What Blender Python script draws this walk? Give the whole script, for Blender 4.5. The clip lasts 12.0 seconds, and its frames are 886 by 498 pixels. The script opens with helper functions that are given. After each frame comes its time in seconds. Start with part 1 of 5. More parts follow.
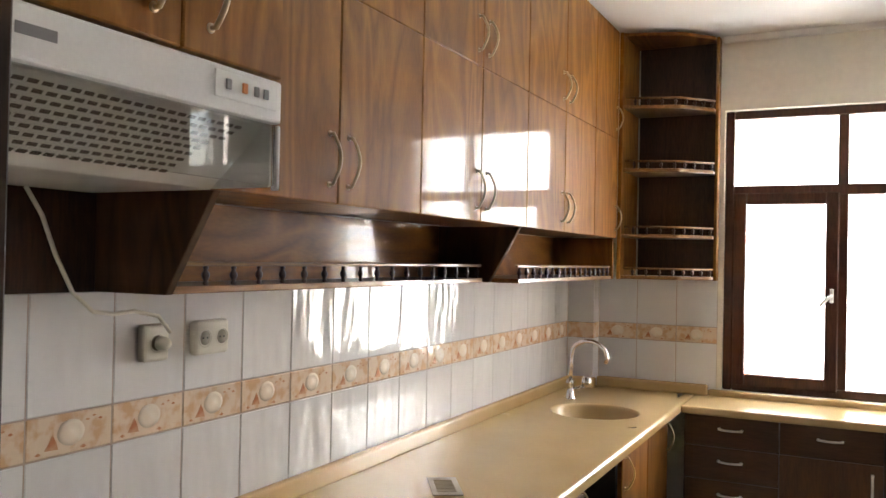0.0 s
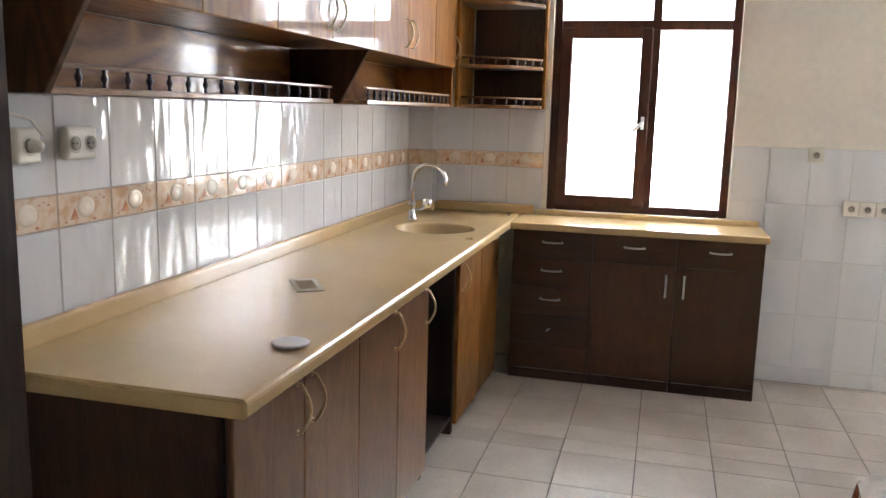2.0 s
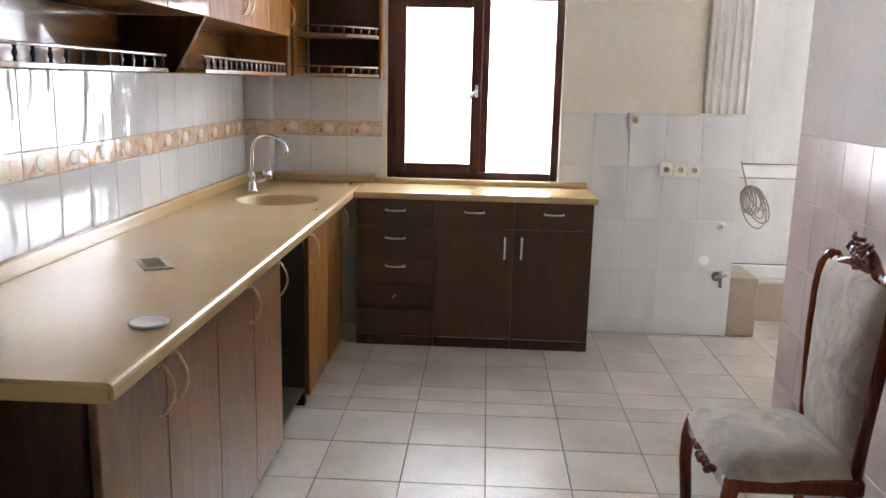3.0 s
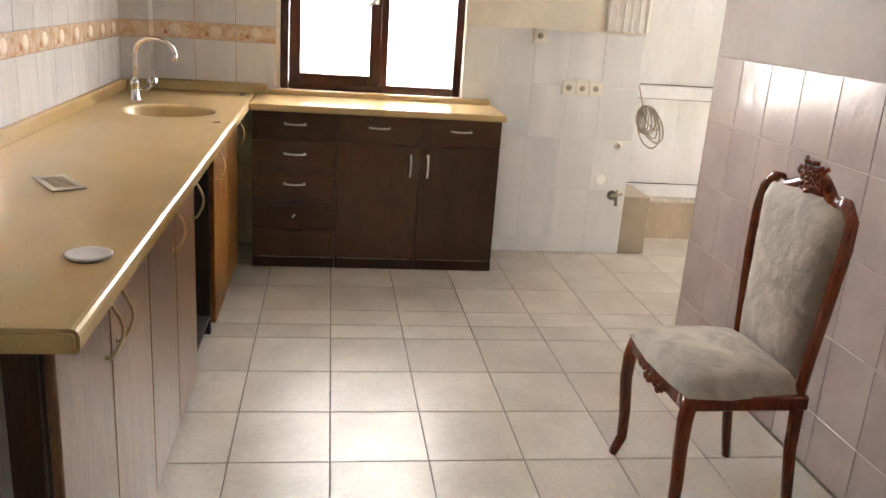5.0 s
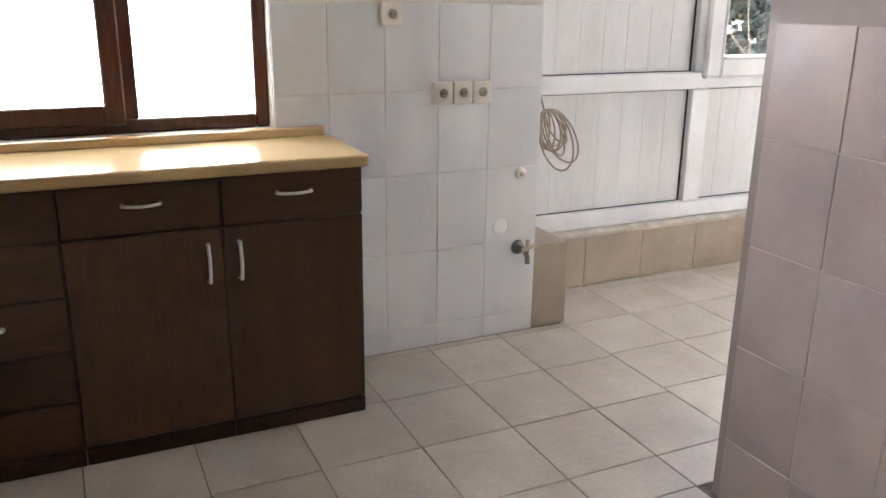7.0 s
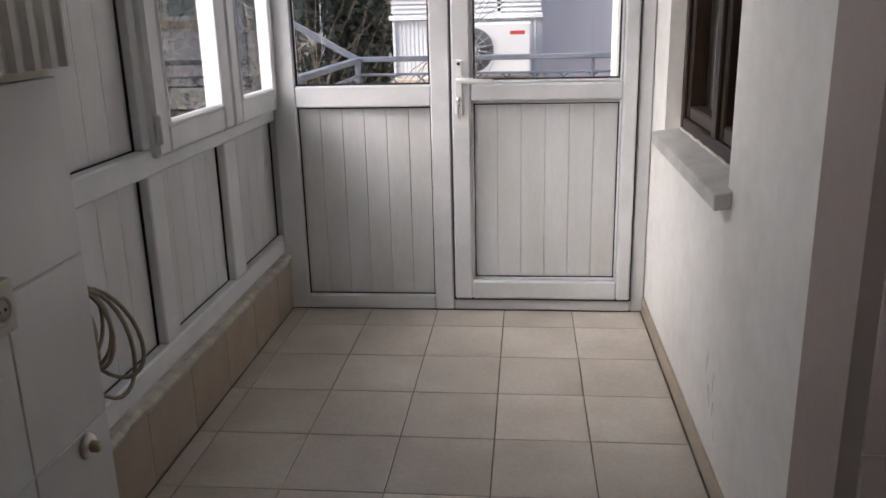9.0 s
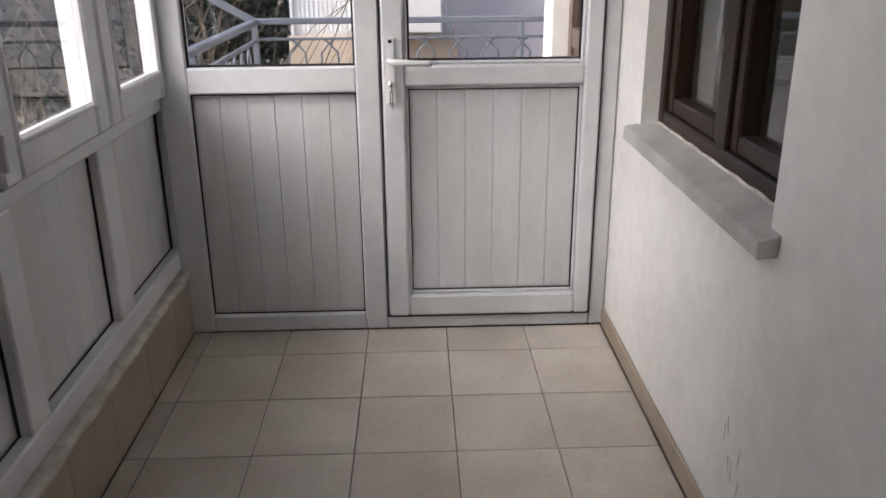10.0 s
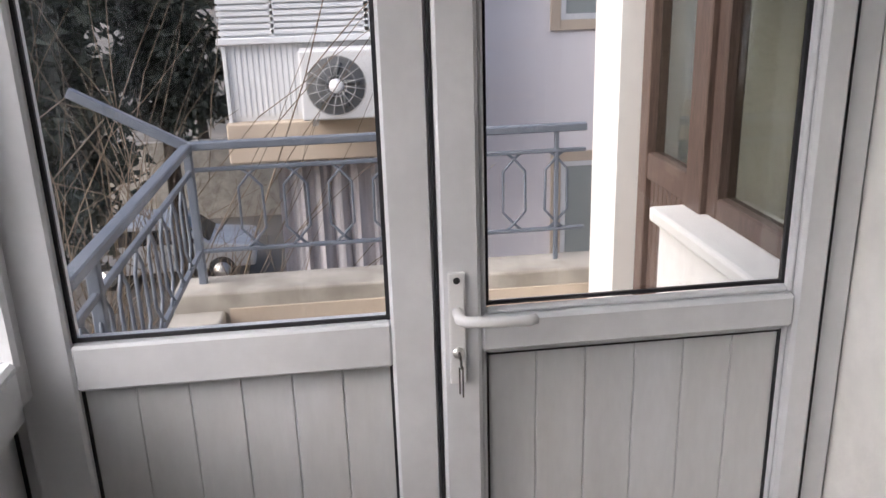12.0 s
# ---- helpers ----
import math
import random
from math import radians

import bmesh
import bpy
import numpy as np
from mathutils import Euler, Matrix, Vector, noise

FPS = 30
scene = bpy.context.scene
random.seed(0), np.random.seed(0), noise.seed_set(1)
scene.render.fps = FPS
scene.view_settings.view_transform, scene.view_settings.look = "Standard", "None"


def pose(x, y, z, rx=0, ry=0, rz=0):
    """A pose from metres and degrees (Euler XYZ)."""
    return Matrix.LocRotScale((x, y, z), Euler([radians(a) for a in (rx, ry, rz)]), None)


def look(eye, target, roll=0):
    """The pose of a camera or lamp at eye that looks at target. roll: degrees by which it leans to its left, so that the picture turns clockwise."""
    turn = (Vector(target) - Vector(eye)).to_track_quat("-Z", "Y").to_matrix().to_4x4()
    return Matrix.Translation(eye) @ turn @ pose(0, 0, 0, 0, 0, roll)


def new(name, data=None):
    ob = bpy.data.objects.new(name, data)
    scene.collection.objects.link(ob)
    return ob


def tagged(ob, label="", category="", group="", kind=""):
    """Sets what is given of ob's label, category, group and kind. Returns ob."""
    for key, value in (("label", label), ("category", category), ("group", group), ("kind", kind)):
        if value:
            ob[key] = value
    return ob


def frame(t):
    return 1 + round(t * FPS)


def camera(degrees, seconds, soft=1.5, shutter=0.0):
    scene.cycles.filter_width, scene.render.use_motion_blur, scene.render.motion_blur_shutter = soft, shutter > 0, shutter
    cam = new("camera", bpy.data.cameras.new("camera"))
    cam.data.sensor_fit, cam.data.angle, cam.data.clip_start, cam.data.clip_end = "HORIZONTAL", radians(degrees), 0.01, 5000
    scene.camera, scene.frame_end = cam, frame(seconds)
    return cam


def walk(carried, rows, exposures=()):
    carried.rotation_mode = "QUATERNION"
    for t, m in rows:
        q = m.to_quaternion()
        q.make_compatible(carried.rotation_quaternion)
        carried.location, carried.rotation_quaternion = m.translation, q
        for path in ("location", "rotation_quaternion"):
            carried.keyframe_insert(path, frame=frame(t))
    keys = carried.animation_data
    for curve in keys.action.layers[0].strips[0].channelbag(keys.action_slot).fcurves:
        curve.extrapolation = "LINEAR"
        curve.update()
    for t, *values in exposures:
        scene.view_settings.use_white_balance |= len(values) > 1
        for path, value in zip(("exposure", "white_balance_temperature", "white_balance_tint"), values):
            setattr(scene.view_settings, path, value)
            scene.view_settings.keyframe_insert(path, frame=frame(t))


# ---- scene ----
cam = camera(56.6, 12.0)
PATH = [
    (0, (1.427, -4.484, 1.537), (0.527, -2.698, 1.562), 1.2),
    (0.5, (1.437, -4.491, 1.515), (0.597, -2.679, 1.416), 2.1),
    (1, (1.442, -4.54, 1.47), (0.696, -2.694, 1.287), 1.3),
    (1.5, (1.451, -4.635, 1.44), (0.822, -2.756, 1.168), 1.0),
    (2, (1.449, -4.725, 1.444), (0.944, -2.82, 1.109), 1.5),
    (2.5, (1.413, -4.755, 1.447), (1.061, -2.821, 1.079), 1.9),
    (3, (1.379, -4.773, 1.444), (1.283, -2.816, 1.046), 1.3),
    (3.5, (1.298, -4.808, 1.439), (1.422, -2.862, 0.993), 1.8),
    (3.7, (1.27, -4.803, 1.42), (1.443, -2.867, 0.951), 2.0),
    (5.3, (1.057, -4.581, 1.414), (1.343, -2.691, 0.827), 4.1),
    (5.5, (1.168, -4.546, 1.395), (1.375, -2.629, 0.86), 3.5),
    (6, (1.176, -4.03, 1.38), (1.355, -2.083, 0.957), 2.7),
    (6.5, (1.211, -3.374, 1.348), (1.56, -1.454, 0.907), 1.5),
    (7, (1.16, -2.725, 1.311), (1.966, -0.991, 0.726), 0.7),
    (7.5, (1.256, -2.073, 1.301), (2.553, -0.663, 0.728), 1.2),
    (7.7, (1.26, -1.86, 1.292), (2.72, -0.60, 0.755), 0.6),
    (9.3, (1.662, -0.606, 1.39), (3.572, -0.543, 0.801), -1.4),
    (9.5, (1.761, -0.55, 1.392), (3.665, -0.536, 0.781), -1.4),
    (10, (2.158, -0.558, 1.463), (4.035, -0.615, 0.775), -0.5),
    (10.5, (2.537, -0.515, 1.545), (4.391, -0.642, 0.806), 0.8),
    (11, (2.933, -0.418, 1.663), (4.794, -0.589, 0.95), 0.5),
    (11.5, (3.363, -0.369, 1.714), (5.243, -0.53, 1.052), 0.0),
    (12, (3.71, -0.271, 1.708), (5.597, -0.487, 1.08), -1.8),
]
walk(cam, [(t, look(eye, target, roll)) for t, eye, target, roll in PATH],
     [(0.0, 3.32, 6750, 16), (2.0, 3.36, 6200, 16), (3.7, 3.36, 6000, 16), (5.4, 3.68, 7100, 16), (6.2, 3.36, 5950, 16), (7.7, 2.77, 6100, 15),
      (9.3, 0.76, 6050, 17), (10.2, 0.74, 6050, 17), (10.8, 1.0, 5900, 17), (11.5, 0.85, 6000, 17), (12.0, 0.45, 6000, 17)])

# ---- light ----
world = bpy.data.worlds.new("overcast")
scene.world = world
world.use_nodes = True
wn = world.node_tree
sky = wn.nodes.new("ShaderNodeTexSky")
sky.sky_type = "NISHITA"
sky.sun_disc = False
sky.sun_elevation, sky.sun_rotation = radians(38), radians(340)
sky.dust_density, sky.air_density = 6.0, 1.0
wn.links.new(sky.outputs[0], wn.nodes["Background"].inputs[0])
wn.nodes["Background"].inputs[1].default_value = 0.15
sun = new("sun", bpy.data.lights.new("sun", "SUN"))
sun.data.energy, sun.data.angle, sun.data.color = 2.0, radians(50), (1.0, 0.97, 0.93)
sun.matrix_world = look((-2.8, 7.6, 6.4), (0, 0, 0))
GLOW_POWER = 2.2   # hazy sky straight outside the kitchen window


# ---- materials ----
def shader(name, colour, rough=0.5, metal=0.0, second=None, scale=6.0, bump=0.0, bump_scale=40.0, rvar=0.0, stretch=(1, 1, 1),
           detail=5.0, vary=0.0, coat=0.0, fine=0.0, fine_scale=120.0, island=False, lo=0.35, hi=0.65, distort=0.0, spec=None):
    m = bpy.data.materials.new(name)
    m.use_nodes = True
    nt = m.node_tree
    b = nt.nodes["Principled BSDF"]
    b.inputs["Base Color"].default_value = (*colour, 1)
    b.inputs["Roughness"].default_value = rough
    b.inputs["Metallic"].default_value = metal
    if spec is not None:
        b.inputs["Specular IOR Level"].default_value = spec
    if coat:
        b.inputs["Coat Weight"].default_value = coat
        b.inputs["Coat Roughness"].default_value = 0.08
    tc = nt.nodes.new("ShaderNodeTexCoord")
    mp = nt.nodes.new("ShaderNodeMapping")
    mp.inputs["Scale"].default_value = stretch
    nt.links.new(tc.outputs["Object"], mp.inputs[0])
    vec = mp.outputs[0]
    if vary:
        info = nt.nodes.new("ShaderNodeObjectInfo")
        comb = nt.nodes.new("ShaderNodeVectorMath")
        comb.operation = "MULTIPLY_ADD"
        comb.inputs[1].default_value = (17, 31, 23)
        nt.links.new(info.outputs["Random"], comb.inputs[0])
        nt.links.new(vec, comb.inputs[2])
        vec = comb.outputs[0]
    n = nt.nodes.new("ShaderNodeTexNoise")
    n.inputs["Scale"].default_value, n.inputs["Detail"].default_value = scale, detail
    n.inputs["Distortion"].default_value = distort
    nt.links.new(vec, n.inputs["Vector"])
    col = None
    if second is not None:
        r = nt.nodes.new("ShaderNodeMapRange")
        r.inputs["From Min"].default_value, r.inputs["From Max"].default_value = lo, hi
        nt.links.new(n.outputs["Fac"], r.inputs["Value"])
        mix = nt.nodes.new("ShaderNodeMix")
        mix.data_type = "RGBA"
        mix.inputs["A"].default_value, mix.inputs["B"].default_value = (*colour, 1), (*second, 1)
        nt.links.new(r.outputs[0], mix.inputs["Factor"])
        col = mix.outputs["Result"]
    if fine:
        n2 = nt.nodes.new("ShaderNodeTexNoise")
        n2.inputs["Scale"].default_value, n2.inputs["Detail"].default_value = fine_scale, 3
        nt.links.new(vec, n2.inputs["Vector"])
        r2 = nt.nodes.new("ShaderNodeMapRange")
        r2.inputs["From Min"].default_value, r2.inputs["From Max"].default_value = 0.3, 0.7
        r2.inputs["To Min"].default_value, r2.inputs["To Max"].default_value = 1 - fine, 1 + fine
        nt.links.new(n2.outputs["Fac"], r2.inputs["Value"])
        hs = nt.nodes.new("ShaderNodeHueSaturation")
        nt.links.new(r2.outputs[0], hs.inputs["Value"])
        if col:
            nt.links.new(col, hs.inputs["Color"])
        else:
            hs.inputs["Color"].default_value = (*colour, 1)
        col = hs.outputs[0]
    if vary:
        r3 = nt.nodes.new("ShaderNodeMapRange")
        r3.inputs["To Min"].default_value, r3.inputs["To Max"].default_value = 1 - vary, 1 + vary
        nt.links.new(info.outputs["Random"], r3.inputs["Value"])
        hs = nt.nodes.new("ShaderNodeHueSaturation")
        nt.links.new(r3.outputs[0], hs.inputs["Value"])
        if col:
            nt.links.new(col, hs.inputs["Color"])
        else:
            hs.inputs["Color"].default_value = (*colour, 1)
        col = hs.outputs[0]
    if col:
        nt.links.new(col, b.inputs["Base Color"])
    if rvar:
        r4 = nt.nodes.new("ShaderNodeMapRange")
        r4.inputs["To Min"].default_value, r4.inputs["To Max"].default_value = max(0.02, rough - rvar), rough + rvar
        nt.links.new(n.outputs["Fac"], r4.inputs["Value"])
        nt.links.new(r4.outputs[0], b.inputs["Roughness"])
    if bump:
        n3 = nt.nodes.new("ShaderNodeTexNoise")
        n3.inputs["Scale"].default_value, n3.inputs["Detail"].default_value = bump_scale, 2
        nt.links.new(vec, n3.inputs["Vector"])
        bp = nt.nodes.new("ShaderNodeBump")
        bp.inputs["Strength"].default_value, bp.inputs["Distance"].default_value = 1.0, bump
        nt.links.new(n3.outputs["Fac"], bp.inputs["Height"])
        nt.links.new(bp.outputs[0], b.inputs["Normal"])
        if coat:
            nt.links.new(bp.outputs[0], b.inputs["Coat Normal"])
    return m


def wood(name, light, dark, axis, rough=0.3, coat=0.0, rings=5.0, soft=0.5, bump=0.0001, pore=1.0, low=0.42, high=0.88, lengthen=0.13, spec=0.25):
    """Flat-sawn board: arched bands and fine pores along one axis."""
    m = bpy.data.materials.new(name)
    m.use_nodes = True
    nt = m.node_tree
    b = nt.nodes["Principled BSDF"]
    tc = nt.nodes.new("ShaderNodeTexCoord")
    info = nt.nodes.new("ShaderNodeObjectInfo")
    off = nt.nodes.new("ShaderNodeVectorMath")
    off.operation = "MULTIPLY_ADD"
    off.inputs[1].default_value = (13, 29, 7)
    nt.links.new(info.outputs["Random"], off.inputs[0])
    nt.links.new(tc.outputs["Object"], off.inputs[2])

    def scaled(k):
        mp = nt.nodes.new("ShaderNodeMapping")
        s = [k, k, k]
        s[axis] = k * lengthen
        mp.inputs["Scale"].default_value = s
        nt.links.new(off.outputs[0], mp.inputs[0])
        return mp.outputs[0]

    big = nt.nodes.new("ShaderNodeTexNoise")
    big.inputs["Scale"].default_value, big.inputs["Detail"].default_value, big.inputs["Distortion"].default_value = 1.0, 2.5, 0.6
    nt.links.new(scaled(rings), big.inputs["Vector"])
    mul = nt.nodes.new("ShaderNodeMath")
    mul.operation = "MULTIPLY"
    mul.inputs[1].default_value = 9.0
    nt.links.new(big.outputs["Fac"], mul.inputs[0])
    fr = nt.nodes.new("ShaderNodeMath")
    fr.operation = "PINGPONG"
    fr.inputs[1].default_value = 0.5
    nt.links.new(mul.outputs[0], fr.inputs[0])
    pores = nt.nodes.new("ShaderNodeTexNoise")
    pores.inputs["Scale"].default_value, pores.inputs["Detail"].default_value = 1.0, 4
    nt.links.new(scaled(150), pores.inputs["Vector"])
    add = nt.nodes.new("ShaderNodeMath")
    add.operation = "MULTIPLY_ADD"
    add.inputs[1].default_value = soft
    nt.links.new(fr.outputs[0], add.inputs[0])
    thin = nt.nodes.new("ShaderNodeMath")
    thin.operation = "MULTIPLY"
    thin.inputs[1].default_value = pore
    nt.links.new(pores.outputs["Fac"], thin.inputs[0])
    nt.links.new(thin.outputs[0], add.inputs[2])
    ra = nt.nodes.new("ShaderNodeMapRange")
    ra.inputs["From Min"].default_value, ra.inputs["From Max"].default_value = low, high
    nt.links.new(add.outputs[0], ra.inputs["Value"])
    mix = nt.nodes.new("ShaderNodeMix")
    mix.data_type = "RGBA"
    mix.inputs["A"].default_value, mix.inputs["B"].default_value = (*light, 1), (*dark, 1)
    nt.links.new(ra.outputs[0], mix.inputs["Factor"])
    hs = nt.nodes.new("ShaderNodeHueSaturation")
    rv = nt.nodes.new("ShaderNodeMapRange")
    rv.inputs["To Min"].default_value, rv.inputs["To Max"].default_value = 0.86, 1.14
    nt.links.new(info.outputs["Random"], rv.inputs["Value"])
    nt.links.new(rv.outputs[0], hs.inputs["Value"])
    nt.links.new(mix.outputs["Result"], hs.inputs["Color"])
    nt.links.new(hs.outputs[0], b.inputs["Base Color"])
    b.inputs["Roughness"].default_value = rough
    b.inputs["Specular IOR Level"].default_value = spec
    if coat:
        b.inputs["Coat Weight"].default_value, b.inputs["Coat Roughness"].default_value = coat, 0.05
    bp = nt.nodes.new("ShaderNodeBump")
    bp.inputs["Strength"].default_value, bp.inputs["Distance"].default_value = 1.0, bump
    nt.links.new(add.outputs[0], bp.inputs["Height"])
    nt.links.new(bp.outputs[0], b.inputs["Normal"])
    if coat:
        nt.links.new(bp.outputs[0], b.inputs["Coat Normal"])
    return m


def pane_glass(name, tint=(0.95, 0.97, 0.96), ior=1.45):
    m = bpy.data.materials.new(name)
    m.use_nodes = True
    b = m.node_tree.nodes["Principled BSDF"]
    b.inputs["Base Color"].default_value = (*tint, 1)
    b.inputs["Roughness"].default_value = 0.0
    b.inputs["IOR"].default_value = ior
    b.inputs["Transmission Weight"].default_value = 1.0
    return m


OAK = wood("oak_lacquer", (0.35, 0.150, 0.026), (0.170, 0.064, 0.010), 2, 0.5, 0.34, 4.5, 1.0, 0.00006, 0.5, 0.10, 0.90, 0.22, 0.12)
OAK_H = wood("oak_lacquer_lying", (0.32, 0.13, 0.022), (0.15, 0.053, 0.008), 1, 0.45, 0.36, 4.5, 1.0, 0.00006, 0.5, 0.15, 0.80, 0.22, 0.15)
# darker copy of the oak: the dimmer light on base doors is in its colour
OAK_B = wood("oak_base_front_shaded", (0.25, 0.108, 0.022), (0.13, 0.050, 0.009), 2, 0.5, 0.25, 4.5, 1.0, 0.00006, 0.5, 0.10, 0.90, 0.22, 0.12)
# the same oak darkened: shade on the sides facing the entrance, put into the colour
OAK_SHADE = wood("oak_side_shaded", (0.10, 0.045, 0.014), (0.05, 0.022, 0.007), 2, 0.5, 0.2, 4.5, 1.0, 0.00006, 0.5, 0.15, 0.80, 0.22, 0.15)
WALNUT = wood("walnut_front", (0.088, 0.043, 0.017), (0.060, 0.029, 0.011), 2, 0.34, 0.25, 4.0, 0.4)
WALNUT_X = wood("walnut_front_lying", (0.088, 0.043, 0.017), (0.060, 0.029, 0.011), 0, 0.34, 0.25, 4.0, 0.4)
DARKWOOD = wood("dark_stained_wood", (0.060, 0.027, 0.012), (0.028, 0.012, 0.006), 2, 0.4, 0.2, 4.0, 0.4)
FRAMEWOOD = wood("brown_window_wood", (0.100, 0.036, 0.022), (0.052, 0.018, 0.011), 2, 0.35, 0.3, 6.0, 0.4)
WENGE = wood("weathered_dark_wood", (0.026, 0.013, 0.007), (0.010, 0.005, 0.003), 2, 0.45, 0.15, 5.0, 0.4)
CHAIRWOOD = wood("mahogany_polish", (0.22, 0.050, 0.018), (0.10, 0.020, 0.008), 2, 0.22, 0.6, 8.0, 0.5)
GALLERY = wood("gallery_wood", (0.30, 0.15, 0.055), (0.16, 0.07, 0.022), 1, 0.3, 0.5, 9.0)
SPINDLE = shader("spindle_brown", (0.06, 0.022, 0.010), 0.3, coat=0.4)
# near-black brown: the darkness inside the base cabinets is put into the colour
CAVE_SHADE = shader("shaded_cabinet_inside", (0.03, 0.017, 0.010), 0.7, second=(0.02, 0.012, 0.008))
COUNTER = shader("beige_worktop", (0.57, 0.405, 0.20), 0.21, second=(0.51, 0.36, 0.17), scale=3.0, fine=0.05, fine_scale=260, rvar=0.04, coat=0.15, bump=0.0004, bump_scale=5)
WTILE = shader("white_glazed_tile", (0.75, 0.745, 0.73), 0.10, second=(0.69, 0.69, 0.69), scale=3.0, bump=0.010, bump_scale=9, stretch=(1, 1, 0.30), vary=0.03, detail=3)
WTILE2 = shader("white_marbled_tile", (0.74, 0.745, 0.74), 0.16, second=(0.655, 0.67, 0.675), scale=5.0, bump=0.002, bump_scale=6, stretch=(1, 1, 0.2), vary=0.012, detail=5, distort=0.6)
PTILE = shader("mauve_glazed_tile", (0.55, 0.46, 0.425), 0.22, second=(0.46, 0.38, 0.36), scale=4.0, bump=0.004, bump_scale=11, vary=0.015, detail=4, spec=0.32)
FTILE = shader("cream_floor_tile", (0.58, 0.53, 0.46), 0.36, second=(0.46, 0.41, 0.345), scale=3.0, fine=0.06, fine_scale=60, rvar=0.03, vary=0.05, bump=0.0006, bump_scale=14, detail=6)
GROUT = shader("grey_grout", (0.25, 0.21, 0.17), 0.9, second=(0.12, 0.10, 0.08), scale=9)
GROUT_W = shader("wall_grout", (0.55, 0.44, 0.36), 0.9, second=(0.45, 0.36, 0.30), scale=9)
BAND = shader("border_tile_cream", (0.75, 0.60, 0.45), 0.14, second=(0.66, 0.42, 0.25), scale=26, detail=5, vary=0.04, bump=0.003, bump_scale=9, lo=0.46, hi=0.62)
SHELL = shader("shell_relief", (0.76, 0.68, 0.56), 0.38, second=(0.74, 0.62, 0.48), scale=30)
MOTIF = shader("russet_motif", (0.50, 0.20, 0.10), 0.25, second=(0.62, 0.36, 0.22), scale=40)
PLASTER = shader("cream_plaster", (0.79, 0.745, 0.65), 0.75, second=(0.73, 0.685, 0.595), scale=2.5, fine=0.03, fine_scale=30, bump=0.0015, bump_scale=35)
PLASTER_W = shader("white_plaster", (0.82, 0.81, 0.77), 0.7, second=(0.75, 0.73, 0.685), scale=2.2, fine=0.04, fine_scale=18, bump=0.002, bump_scale=30, lo=0.45, hi=0.75)
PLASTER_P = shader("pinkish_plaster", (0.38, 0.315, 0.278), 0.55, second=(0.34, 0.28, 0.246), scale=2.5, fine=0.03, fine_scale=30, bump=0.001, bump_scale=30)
CEIL = shader("ceiling_paint", (0.80, 0.79, 0.76), 0.8, second=(0.75, 0.74, 0.71), scale=2)
PVC = shader("white_pvc", (0.74, 0.75, 0.76), 0.30, second=(0.66, 0.67, 0.68), scale=5, fine=0.03, fine_scale=40, bump=0.0005, bump_scale=20)
PVC_OLD = shader("stained_pvc_panel", (0.70, 0.71, 0.72), 0.38, second=(0.60, 0.60, 0.59), scale=4, fine=0.03, fine_scale=60, stretch=(1, 1, 0.3))
# rubber gaskets, and the painted shadow gap round the balcony door leaf
SEAL_AND_GAP = shader("black_gasket_and_gap_shade", (0.02, 0.02, 0.022), 0.6)
BEIGE = shader("beige_parapet_tile", (0.41, 0.335, 0.25), 0.32, second=(0.33, 0.27, 0.20), scale=5, fine=0.05, fine_scale=40, vary=0.06, detail=6)
MORTAR = shader("rough_white_mortar", (0.66, 0.63, 0.57), 0.9, second=(0.48, 0.44, 0.38), scale=14, bump=0.006, bump_scale=30)
MARBLE = shader("grey_marble_sill", (0.52, 0.51, 0.48), 0.35, second=(0.36, 0.35, 0.33), scale=7, detail=7, fine=0.06)
STEEL = shader("brushed_steel", (0.80, 0.78, 0.75), 0.38, metal=1.0, second=(0.68, 0.66, 0.63), scale=20)
TARNISH = shader("tarnished_metal", (0.20, 0.19, 0.175), 0.4, metal=0.7, second=(0.12, 0.115, 0.105), scale=30)
CHROME = shader("chrome", (0.75, 0.75, 0.76), 0.08, metal=1.0)
BRASSY = shader("dull_brass", (0.62, 0.47, 0.29), 0.30, metal=1.0, second=(0.48, 0.35, 0.20), scale=25)
PLASTIC = shader("ivory_plastic", (0.74, 0.71, 0.62), 0.35)
PLASTIC_W = shader("white_plastic", (0.78, 0.78, 0.77), 0.3)
HOLE = shader("dark_hole", (0.02, 0.02, 0.02), 0.6)
HOODW = shader("hood_enamel", (0.84, 0.84, 0.82), 0.28, fine=0.02)
HOODG = shader("hood_filter_grey", (0.62, 0.60, 0.55), 0.4, second=(0.53, 0.51, 0.46), scale=8)
VELVET = shader("crushed_velvet", (0.55, 0.50, 0.43), 0.75, second=(0.37, 0.335, 0.285), scale=8, detail=6, distort=1.2, bump=0.004, bump_scale=28, lo=0.38, hi=0.66)
RAILP = shader("blue_grey_paint", (0.125, 0.145, 0.18), 0.45, second=(0.165, 0.185, 0.22), scale=12, fine=0.08, bump=0.001)
GLASS = pane_glass("pane_glass")


# ---- builders ----
def box(x0, x1, y0, y1, z0, z1, bevel=0.0, seg=1, bm=None):
    """A box, bevelled on demand, into a new or given bmesh."""
    t = bmesh.new()
    bmesh.ops.create_cube(t, size=1.0, matrix=Matrix.Translation(((x0 + x1) / 2, (y0 + y1) / 2, (z0 + z1) / 2))
                          @ Matrix.Diagonal((abs(x1 - x0), abs(y1 - y0), abs(z1 - z0), 1)))
    if bevel:
        bmesh.ops.bevel(t, geom=list(t.edges), offset=bevel, segments=seg, affect="EDGES", profile=0.5)
    return merge(bm, t)


